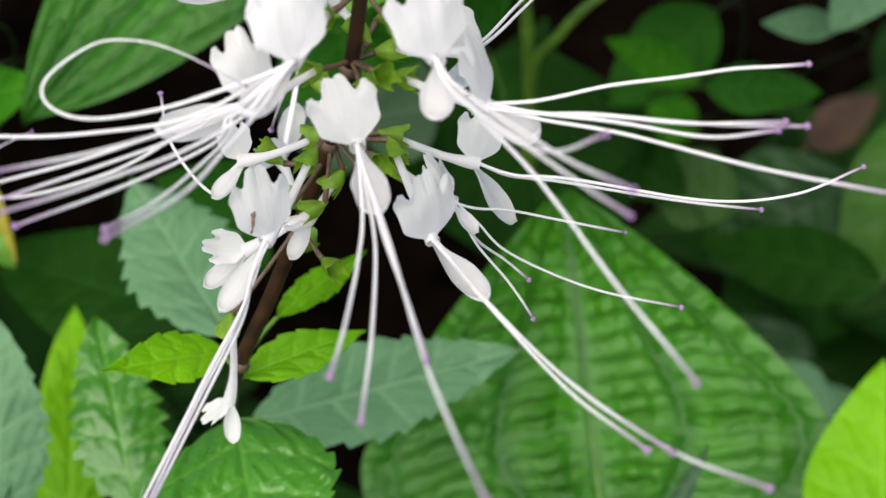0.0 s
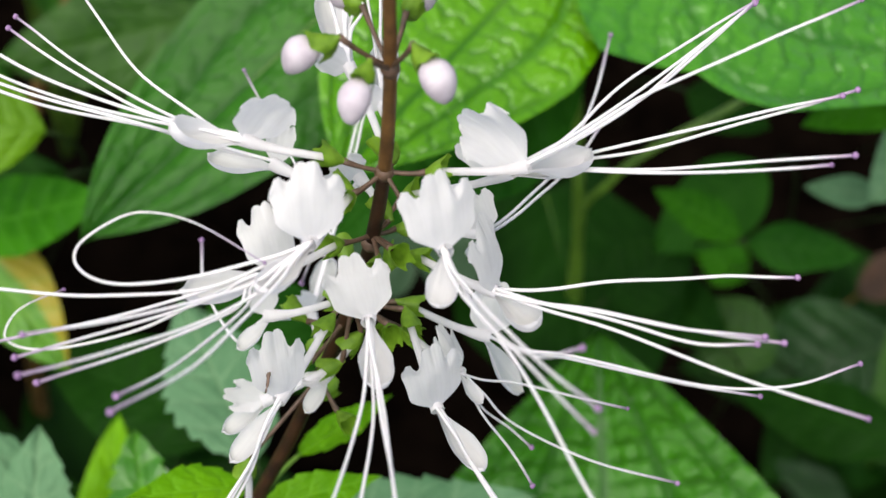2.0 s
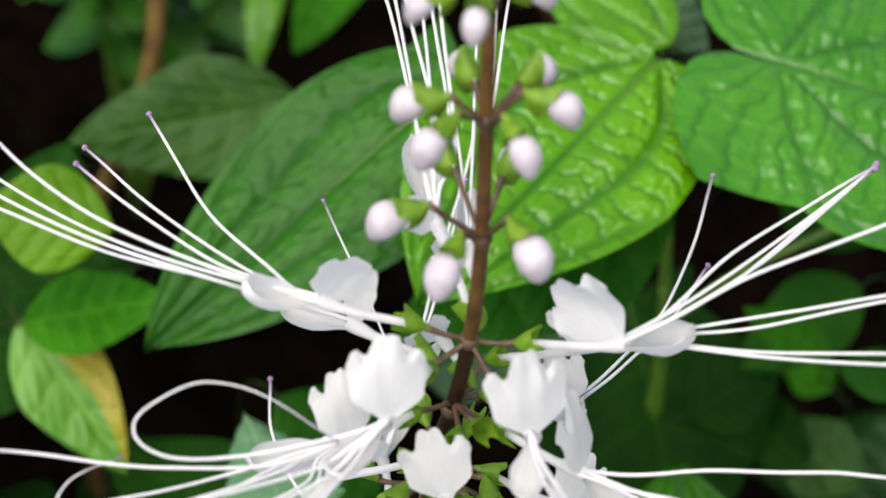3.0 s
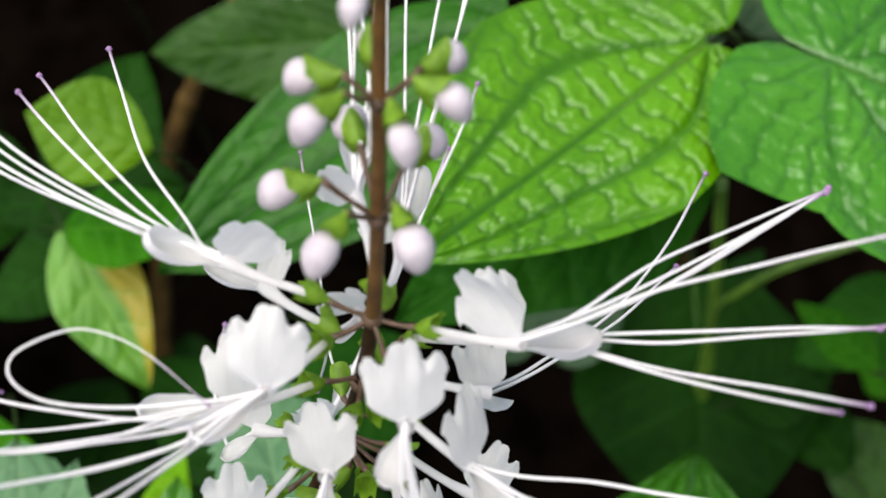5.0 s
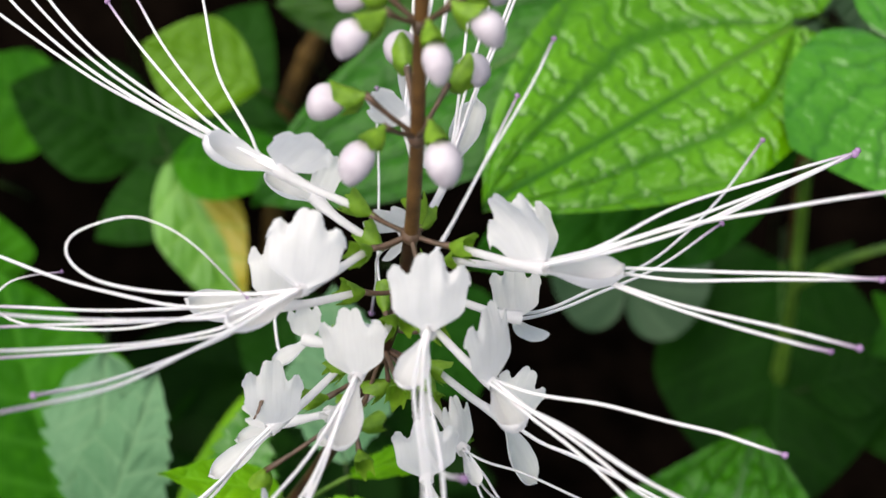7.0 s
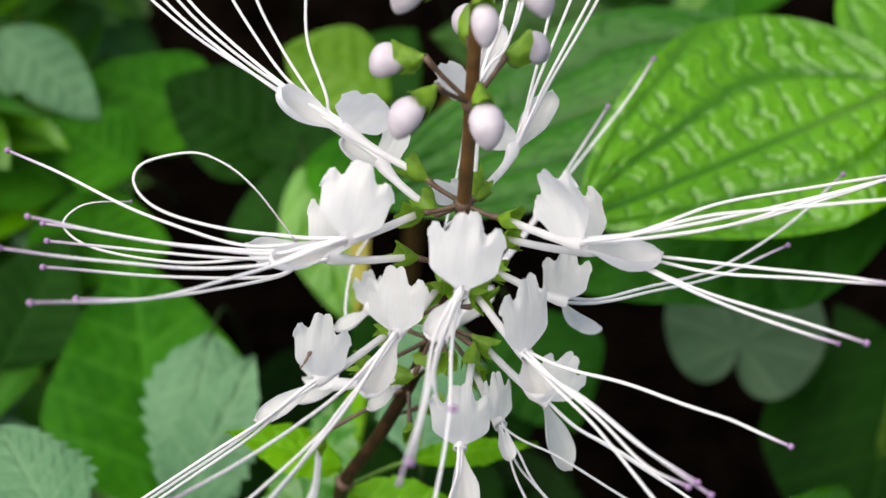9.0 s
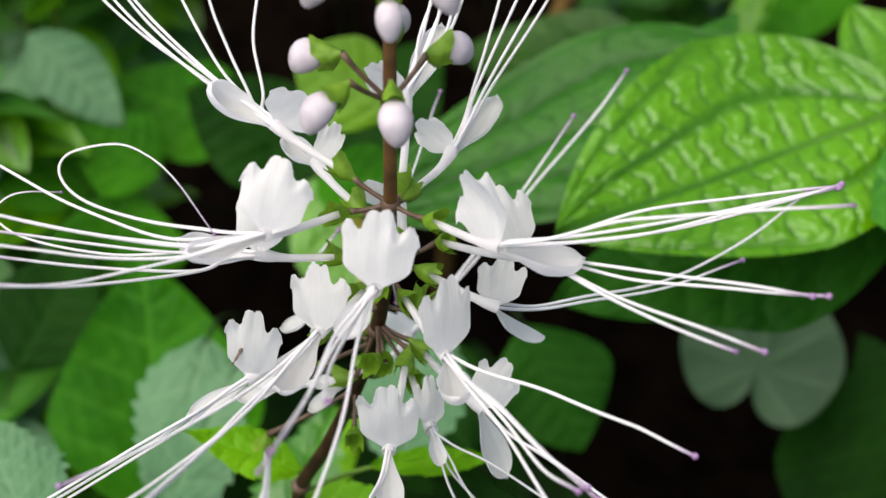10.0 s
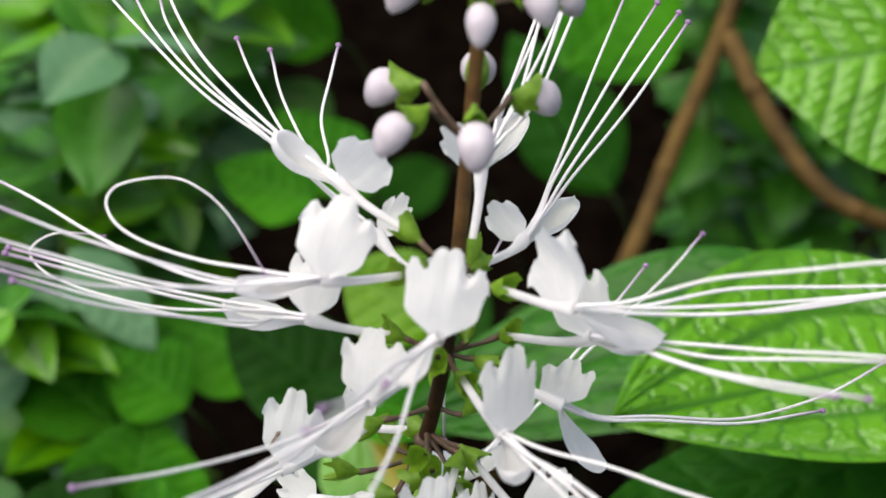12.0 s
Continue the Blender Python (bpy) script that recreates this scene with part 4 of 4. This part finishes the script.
leaf('round_leaf', (-0.6, 229.7, 249.4), (33.5, 151.4, 232.3), (0.02, -0.20, 0.98), 71.9, DEEP_SHADED, 'large rounded leaf with deep shade in its colour', lobe=0.12, widest=0.45, point=0.2, veins=6, seed=24, quilt=0.7, fine=0.7, petiole=(-55, 433, -4))
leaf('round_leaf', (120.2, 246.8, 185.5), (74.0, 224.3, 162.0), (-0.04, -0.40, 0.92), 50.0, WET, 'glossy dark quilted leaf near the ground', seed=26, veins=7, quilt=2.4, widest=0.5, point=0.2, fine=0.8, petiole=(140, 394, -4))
leaf('broad_leaf', (-126.2, 35.9, 261.2), (-167.1, 71.8, 310.3), (0.53, -0.42, 0.74), 59.6, MID, 'large green leaf behind the spike with shade in its colour', veins=6, seed=29, quilt=0.7, fine=0.7, petiole=(-251, 151, -4))
leaf('serrated_leaf', (-76.3, -32.5, 373.7), (-110.0, -20.3, 375.2), (0.01, -0.09, 1.00), 26.7, PALE, 'pale grey-green serrated leaf near the ground', teeth=10, tooth=0.09, seed=31, quilt=0.7, fine=0.7, petiole=(-257, 113, -4))
leaf('broad_leaf', (-56.3, 257.0, 421.4), (-86.1, 204.4, 420.2), (0.55, -0.35, 0.76), 66.0, BRIGHT, 'bright green broad leaf with wavy edge', seed=32, veins=8, quilt=1.6, widest=0.5, point=0.2, fine=1.1, petiole=(-325, 848, -4))
leaf('broad_leaf', (-188.3, 248.9, 358.1), (-189.9, 301.4, 378.6), (0.45, -0.31, 0.84), 46.9, MID, 'mid-green leaf behind the flower spike', seed=33, quilt=0.7, fine=0.7, petiole=(-456, 635, -4))
leaf('broad_leaf', (-197.2, 81.9, 265.7), (-207.8, 97.9, 292.6), (0.60, -0.56, 0.57), 42.3, MID, 'mid-green leaf low behind the spike', seed=34, quilt=0.7, fine=0.7, petiole=(-364, 225, -4))
leaf('broad_leaf', (152.2, 253.1, 240.4), (111.2, 164.1, 224.0), (0.12, -0.23, 0.97), 35.6, SHADY, 'long green leaf dimmed in colour for the shade', seed=38, quilt=0.7, fine=0.8, veins=8, point=0.1, widest=0.55, petiole=(165, 330, -4))
leaf('broad_leaf', (-66.5, 97.8, 281.8), (-126.7, 117.3, 278.1), (-0.15, -0.28, 0.95), 35.5, DEEP_SHADED, 'large green leaf with shade in its colour', seed=40, veins=6, quilt=0.7, fine=0.7, petiole=(-171, 264, -4))
leaf('broad_leaf', (120.5, 163.4, 236.3), (66.5, 180.0, 229.8), (-0.22, -0.35, 0.91), 24.7, DEEP_SHADED, 'green leaf darkened in colour for deep shade', seed=41, veins=6, quilt=0.7, fine=0.7, petiole=(125, 321, -4))
leaf('broad_leaf', (62.2, 188.8, 237.2), (26.0, 218.1, 238.6), (-0.19, -0.28, 0.94), 20.8, DEEP_SHADED, 'green leaf darkened in colour for deep shade', seed=42, quilt=0.7, fine=0.7, petiole=(40, 359, -4))
leaf('broad_leaf', (-222.5, 96.2, 279.1), (-262.7, 87.1, 296.9), (0.44, -0.25, 0.86), 35.5, MID, 'mid-green leaf behind the flower spike', seed=45, quilt=0.7, fine=0.7, petiole=(-417, 259, -4))
leaf('broad_leaf', (-195.5, 139.8, 292.8), (-236.0, 120.2, 303.6), (0.38, -0.30, 0.88), 34.5, MID, 'mid-green leaf behind the flower spike', seed=46, quilt=0.7, fine=0.7, petiole=(-389, 343, -4))
leaf('broad_leaf', (-248.3, 103.4, 326.5), (-213.6, 106.9, 308.1), (0.47, -0.23, 0.85), 22.6, PALE, 'pale glossy leaf behind the flower spike', seed=47, quilt=0.7, fine=0.7, petiole=(-520, 320, -4))
leaf('broad_leaf', (-202.4, 44.1, 258.3), (-205.1, 81.2, 285.5), (0.40, -0.52, 0.75), 32.3, DEEP_SHADED, 'green leaf darkened in colour for deep shade', seed=48, quilt=0.7, fine=0.7, petiole=(-365, 162, -4))
leaf('broad_leaf', (-141.6, 130.7, 308.3), (-159.3, 101.0, 298.6), (0.25, -0.43, 0.86), 23.9, DEEP_SHADED, 'green leaf behind the flower spike with shade in its colour', seed=49, quilt=0.7, fine=0.7, petiole=(-315, 346, -4))
leaf('broad_leaf', (-158.8, 144.1, 300.8), (-154.0, 182.8, 324.5), (0.31, -0.52, 0.79), 36.2, DEEP_SHADED, 'green leaf behind the flower spike with shade in its colour', seed=50, quilt=0.7, fine=0.7, petiole=(-336, 359, -4))
leaf('broad_leaf', (-167.2, 140.5, 295.9), (-203.6, 124.9, 316.1), (0.55, -0.28, 0.78), 37.4, DEEP_SHADED, 'green leaf darkened in colour for deep shade', seed=51, quilt=0.7, fine=0.7, petiole=(-345, 348, -4))
leaf('broad_leaf', (-211.7, 167.2, 332.5), (-238.1, 150.1, 341.2), (0.48, -0.33, 0.81), 25.2, MID, 'mid-green leaf among the shrub', seed=52, quilt=0.7, fine=0.7, petiole=(-464, 441, -4))
leaf('broad_leaf', (-213.4, 192.0, 324.8), (-245.4, 181.0, 345.2), (0.59, -0.34, 0.74), 25.5, MID, 'mid-green leaf among the shrub', seed=53, quilt=0.7, fine=0.7, petiole=(-456, 473, -4))
leaf('broad_leaf', (-200.4, 106.7, 294.3), (-226.1, 96.8, 309.5), (0.57, -0.26, 0.78), 28.5, MID, 'mid-green leaf among the shrub', seed=54, quilt=0.7, fine=0.7, petiole=(-398, 291, -4))
leaf('broad_leaf', (-78.6, 92.3, 271.3), (-66.6, 140.9, 270.4), (0.32, -0.06, 0.95), 30.0, DEEP_SHADED, 'green leaf darkened in colour for deep shade', seed=56, quilt=0.7, fine=0.7, petiole=(-184, 246, -4))
# pale colour stands in for sky reflected off a glossy leaf
leaf('broad_leaf', (93.9, 142.2, 222.6), (110.7, 130.6, 211.7), (0.17, -0.54, 0.83), 12.5, PALE, 'small leaf low in the shade, coloured pale for a sky glint', seed=58, quilt=0.7, fine=0.7, petiole=(87, 278, -4))
heart_leaf('heart_leaf', (-34.0, 189.0, 261.0), (-0.30, 0.80, 0.45), (0.08, 0.16, 0.98), 28.0, DUSTY, 'pale rounded heart-shaped leaf near the ground', (-80, 430, -4), 27)
leaf('broad_leaf', (62.7, 188.4, 288.7), (36.1, 194.2, 297.4), (0.16, -0.53, 0.83), 13.0, MID, 'small rounded mid-green leaf in shade', quilt=0.7, fine=0.7, seed=61, petiole=(33, 417, -4))
leaf('broad_leaf', (64.5, 187.4, 287.6), (97.9, 191.0, 285.6), (0.10, -0.47, 0.88), 15.1, UNDER, 'green leaf dimmed in colour for shade', quilt=0.7, fine=0.7, seed=62, petiole=(36, 414, -4))
leaf('broad_leaf', (99.1, 191.0, 311.6), (77.8, 189.1, 313.2), (0.11, -0.49, 0.86), 9.7, PALE, 'small pale leaf in shade', quilt=0.7, fine=0.7, seed=63, petiole=(91, 452, -4))
leaf('broad_leaf', (112.9, 198.2, 341.6), (94.8, 175.1, 325.1), (-0.08, -0.53, 0.84), 19.8, PALE, 'pale green leaf under brighter leaves', quilt=0.7, fine=0.7, seed=64, petiole=(115, 511, -4))
leaf('broad_leaf', (108.3, 190.2, 361.8), (73.5, 173.6, 353.2), (0.02, -0.49, 0.87), 18.1, MID, 'mid-green leaf under brighter leaves', quilt=0.7, fine=0.7, seed=65, petiole=(107, 530, -4))
leaf('broad_leaf', (40.5, 231.3, 301.3), (66.6, 227.8, 294.5), (0.14, -0.55, 0.83), 17.2, DEEP_SHADED, 'green leaf darkened in colour for deep shade', quilt=0.7, fine=0.7, seed=66, petiole=(-6, 505, -4))
leaf('broad_leaf', (25.3, 193.0, 245.8), (49.0, 210.4, 256.7), (-0.03, -0.50, 0.86), 26.4, DEEP_SHADED, 'green leaf darkened in colour for deep shade', quilt=0.7, fine=0.7, seed=67, petiole=(-16, 374, -4))
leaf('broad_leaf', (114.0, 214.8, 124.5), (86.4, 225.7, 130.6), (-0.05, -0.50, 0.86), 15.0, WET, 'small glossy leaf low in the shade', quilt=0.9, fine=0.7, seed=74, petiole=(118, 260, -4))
# sky glint on a glossy leaf, given as a pale leaf colour
leaf('broad_leaf', (107.2, 189.6, 130.5), (125.6, 194.9, 136.0), (-0.08, -0.57, 0.82), 12.5, PALE, 'small crinkled leaf low in the shade, coloured pale for a sky glint', quilt=1.2, fine=0.7, seed=75, petiole=(100, 230, -4))
leaf('dead_leaf', (109.2, 299.2, 140.4), (132.9, 313.2, 155.6), (-0.08, -0.67, 0.74), 17.9, LITTER, 'dry red-brown dead leaf in the shade', quilt=1.2, fine=0.7, seed=76, stalk_mat=STALK, petiole=(106, 330, -4))
leaf('broad_leaf', (67.4, 266.9, 178.8), (47.3, 274.3, 185.0), (-0.01, -0.65, 0.76), 17.0, MID, 'small green leaf dimmed in colour for shade', quilt=0.7, fine=0.7, seed=77, petiole=(60, 320, -4))
leaf('broad_leaf', (-276.9, 235.5, 335.2), (-302.3, 215.4, 345.9), (0.66, -0.57, 0.49), 24.7, MID, 'mid-green leaf among the shrub', quilt=0.7, fine=0.7, seed=78, petiole=(-330, 330, -4))
leaf('broad_leaf', (-255.9, 214.1, 323.8), (-274.3, 201.0, 332.4), (0.64, -0.56, 0.52), 16.6, SHADY, 'small shaded leaf among the shrub', quilt=0.7, fine=0.7, seed=79, petiole=(-310, 300, -4))
leaf('broad_leaf', (-6.8, 242.3, 368.9), (15.5, 228.2, 349.9), (0.15, -0.71, 0.69), 15.5, DUSTY, 'dull grey-green leaf under brighter leaves', quilt=0.7, fine=0.7, point=0.2, seed=80, petiole=(-60, 420, -4))
leaf('broad_leaf', (-13.0, 232.2, 374.8), (-0.3, 214.1, 353.5), (0.17, -0.70, 0.69), 14.5, DUSTY, 'dull grey-green leaf under brighter leaves', quilt=0.7, fine=0.7, point=0.2, seed=81, petiole=(-70, 410, -4))
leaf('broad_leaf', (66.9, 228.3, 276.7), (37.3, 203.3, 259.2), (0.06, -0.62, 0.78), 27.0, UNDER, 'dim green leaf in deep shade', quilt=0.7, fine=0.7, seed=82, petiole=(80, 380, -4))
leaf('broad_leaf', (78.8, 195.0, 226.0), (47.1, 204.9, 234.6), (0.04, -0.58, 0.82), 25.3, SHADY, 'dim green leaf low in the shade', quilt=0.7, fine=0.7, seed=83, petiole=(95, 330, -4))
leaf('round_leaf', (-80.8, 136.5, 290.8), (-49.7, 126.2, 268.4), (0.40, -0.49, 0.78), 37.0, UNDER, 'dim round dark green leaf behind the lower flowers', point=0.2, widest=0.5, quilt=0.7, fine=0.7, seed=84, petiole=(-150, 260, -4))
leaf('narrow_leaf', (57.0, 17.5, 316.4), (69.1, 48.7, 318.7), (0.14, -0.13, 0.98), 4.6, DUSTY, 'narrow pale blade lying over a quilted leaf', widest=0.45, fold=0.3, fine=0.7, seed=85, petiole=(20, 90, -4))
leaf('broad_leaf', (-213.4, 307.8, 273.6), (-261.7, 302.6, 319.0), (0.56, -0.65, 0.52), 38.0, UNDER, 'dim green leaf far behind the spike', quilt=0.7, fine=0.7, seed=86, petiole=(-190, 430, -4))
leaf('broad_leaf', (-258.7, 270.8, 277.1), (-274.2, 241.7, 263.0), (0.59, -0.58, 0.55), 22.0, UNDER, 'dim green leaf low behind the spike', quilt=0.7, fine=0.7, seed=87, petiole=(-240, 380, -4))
leaf('broad_leaf', (-166.3, 391.4, 231.2), (-162.3, 347.3, 192.9), (0.23, -0.63, 0.74), 15.8, BRIGHT, 'narrow yellow-green leaf far behind', quilt=0.7, fine=0.7, seed=71, petiole=(-289, 645, -4))
leaf('broad_leaf', (-124.6, 381.4, 253.5), (-142.2, 336.5, 219.3), (0.18, -0.64, 0.74), 26.4, MID, 'mid-green leaf far behind the spike', quilt=0.7, fine=0.7, seed=72, petiole=(-243, 666, -4))


# ---- stalks and shrub behind ----
stalk("dry_stalk", ((-178, 186, -5), (-176, 196, 120), (-168, 208, 245), (-154, 241, 299), (-158, 268, 335), (-162, 292, 368), (-170, 330, 430)),
      3.4, 2.8, STALK, "dry brown woody stalk standing behind the plants", 4)
stalk("vine_stem", ((-160, 292, 366), (-146, 288, 356), (-126, 285, 342), (-110, 285, 334), (-95, 293, 328), (-74, 326, 307), (-44, 366, 200), (-34, 376, -5)),
      3.2, 2.6, STALK, "brown twining vine stem joined to a dry stalk", 3)
stalk("green_shoot", ((10, 215, -5), (14, 195, 250), (25, 176, 318), (60, 190, 345), (110, 220, 372)), 1.6, 1.1, GREEN_STALK,
      "thin yellow-green shoot in the shade", 2)
stalk("green_shoot", ((20, 210, -5), (17, 200, 150), (15, 193, 276), (12, 190, 340)), 2.2, 1.6, GREEN_STALK,
      "upright green shoot in the shade", 2)


def leaf_mesh(length, width, mat, seed):
    """A plain shrub leaf that lies along x from the origin, shared by many."""
    nu, nv = 13, 7
    rnd = random.Random(seed)
    bendy = rnd.uniform(0.08, 0.22)
    verts, values = [], []
    for i in range(nu):
        t = i / (nu - 1)
        half = width * 0.5 * max(0.02, math.sin(math.pi * min(max(t, 0.01), 0.99) ** 0.8) ** 0.8)
        for j in range(nv):
            x = -1 + 2 * j / (nv - 1)
            rib = smooth01((abs((6 * (t - 0.3 * abs(x)) % 1) - 0.5) * 2 - 0.7) / 0.3)
            verts.append((t * length, x * half, (abs(x) * 0.25 * half) - bendy * length * t * t + 0.02 * length * math.sin(7 * t + 3 * x + seed)))
            values.append(max(rib * 0.7, 1.0 if j == nv // 2 else 0.0))
    me = bpy.data.meshes.new("leaf")
    me.from_pydata(verts, [], grid_faces(nu, nv))
    me.polygons.foreach_set("use_smooth", [True] * len(me.polygons))
    me.attributes.new("vein", "FLOAT", "POINT").data.foreach_set("value", values)
    me.materials.append(mat)
    return me


def shrub(name, foot, spots, seed, label, meshes):
    """Thin branches from one foot, each with leaves in pairs along its upper part."""
    rnd = random.Random(seed)
    foot = mm(*foot)
    ob = root_at(name, foot)
    tagged(ob, label, "shrub", "shrubs behind the flower")
    for spot in spots:
        top = mm(*spot)
        way = bezier(foot, foot.lerp(top, 0.3) + Vector((0, 0, 0.06)), foot.lerp(top, 0.75) + Vector((0, 0, 0.05)), top, 14)
        v, f, uv = tube(way, [0.0022 * (1 - 0.6 * i / 13) for i in range(14)], 6)
        part("branch", v, f, GREEN_STALK, ob, uvs=uv)
        turn = rnd.uniform(0, 6.28)
        for i in range(4, 14):
            for side in (0, math.pi * 0.6, math.pi * 1.3):
                a = turn + side + rnd.uniform(-0.5, 0.5)
                me = rnd.choice(meshes)
                lf = new("leaf", me)
                lf.parent = ob
                k = rnd.uniform(0.75, 1.15)
                m = Matrix.Translation(way[i] - foot) @ Matrix.Rotation(a, 4, "Z") @ Matrix.Rotation(rnd.uniform(-0.35, 0.45), 4, "Y") @ Matrix.Rotation(rnd.uniform(-0.5, 0.5), 4, "X")
                lf.matrix_basis = m @ Matrix.Scale(k, 4)
            turn += 1.4


SHRUB_LEAVES = [leaf_mesh(0.037, 0.025, SHRUB, 1), leaf_mesh(0.031, 0.023, SHRUB, 2), leaf_mesh(0.041, 0.027, SHRUB, 3), leaf_mesh(0.034, 0.023, BRIGHT, 4), leaf_mesh(0.031, 0.022, PALE, 5), leaf_mesh(0.027, 0.019, BRIGHT, 6), leaf_mesh(0.025, 0.018, SHRUB, 7)]
shrub("shrub", (-330, 150, 0), ((-230, 70, 330), (-260, 130, 380), (-300, 90, 350), (-330, 160, 360), (-280, 190, 390), (-240, 100, 270), (-350, 60, 300)), 1,
      "leafy mid-green shrub with small pointed leaves", SHRUB_LEAVES)
shrub("shrub", (-420, 240, 0), ((-360, 200, 330), (-400, 180, 290), (-330, 230, 360), (-450, 260, 330), (-380, 120, 240), (-300, 240, 390), (-420, 330, 320)), 2,
      "leafy mid-green shrub with small pointed leaves", SHRUB_LEAVES)
shrub("shrub", (-250, 40, 0), ((-210, 30, 230), (-250, 60, 260), (-300, 50, 220), (-200, 80, 210), (-270, 110, 250)), 3,
      "low leafy shrub with small pointed leaves", SHRUB_LEAVES)
shrub("shrub", (-260, 430, 0), ((-230, 380, 330), (-190, 420, 300), (-280, 450, 330), (-130, 440, 280), (-200, 480, 330)), 4,
      "dark leafy shrub standing in the shade", SHRUB_LEAVES[:2])


COVER = [leaf_mesh(0.075, 0.052, SHADE, 11), leaf_mesh(0.062, 0.046, SHADE, 12), leaf_mesh(0.085, 0.050, SHADE, 13), leaf_mesh(0.058, 0.044, DEEP_SHADED, 14)]
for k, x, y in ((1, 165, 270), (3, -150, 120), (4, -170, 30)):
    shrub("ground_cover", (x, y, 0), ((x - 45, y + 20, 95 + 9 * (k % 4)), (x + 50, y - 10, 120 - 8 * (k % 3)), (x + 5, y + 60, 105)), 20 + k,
          "low broad-leaved plant covering the soil, leaves coloured dark for shade", COVER)

# ---- ground ----
def ground_sheet():
    n, size = 120, 40.0
    verts, uvs = [], []
    for i in range(n):
        for j in range(n):
            a, b = 2 * i / (n - 1) - 1, 2 * j / (n - 1) - 1
            x, y = math.copysign(abs(a) ** 5, a) * size, math.copysign(abs(b) ** 5, b) * size
            h = 0.012 * noise.noise(Vector((x * 9, y * 9, 0))) + 0.004 * noise.noise(Vector((x * 40, y * 40, 3)))
            verts.append(Vector((x, y, h - 0.01)))
            uvs.append((x, y))
    me_faces = grid_faces(n, n)
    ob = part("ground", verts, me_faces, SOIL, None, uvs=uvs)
    return tagged(ob, "bare soil under the plants, coloured near black for deep shade", "ground", kind="structure")


ground_sheet()
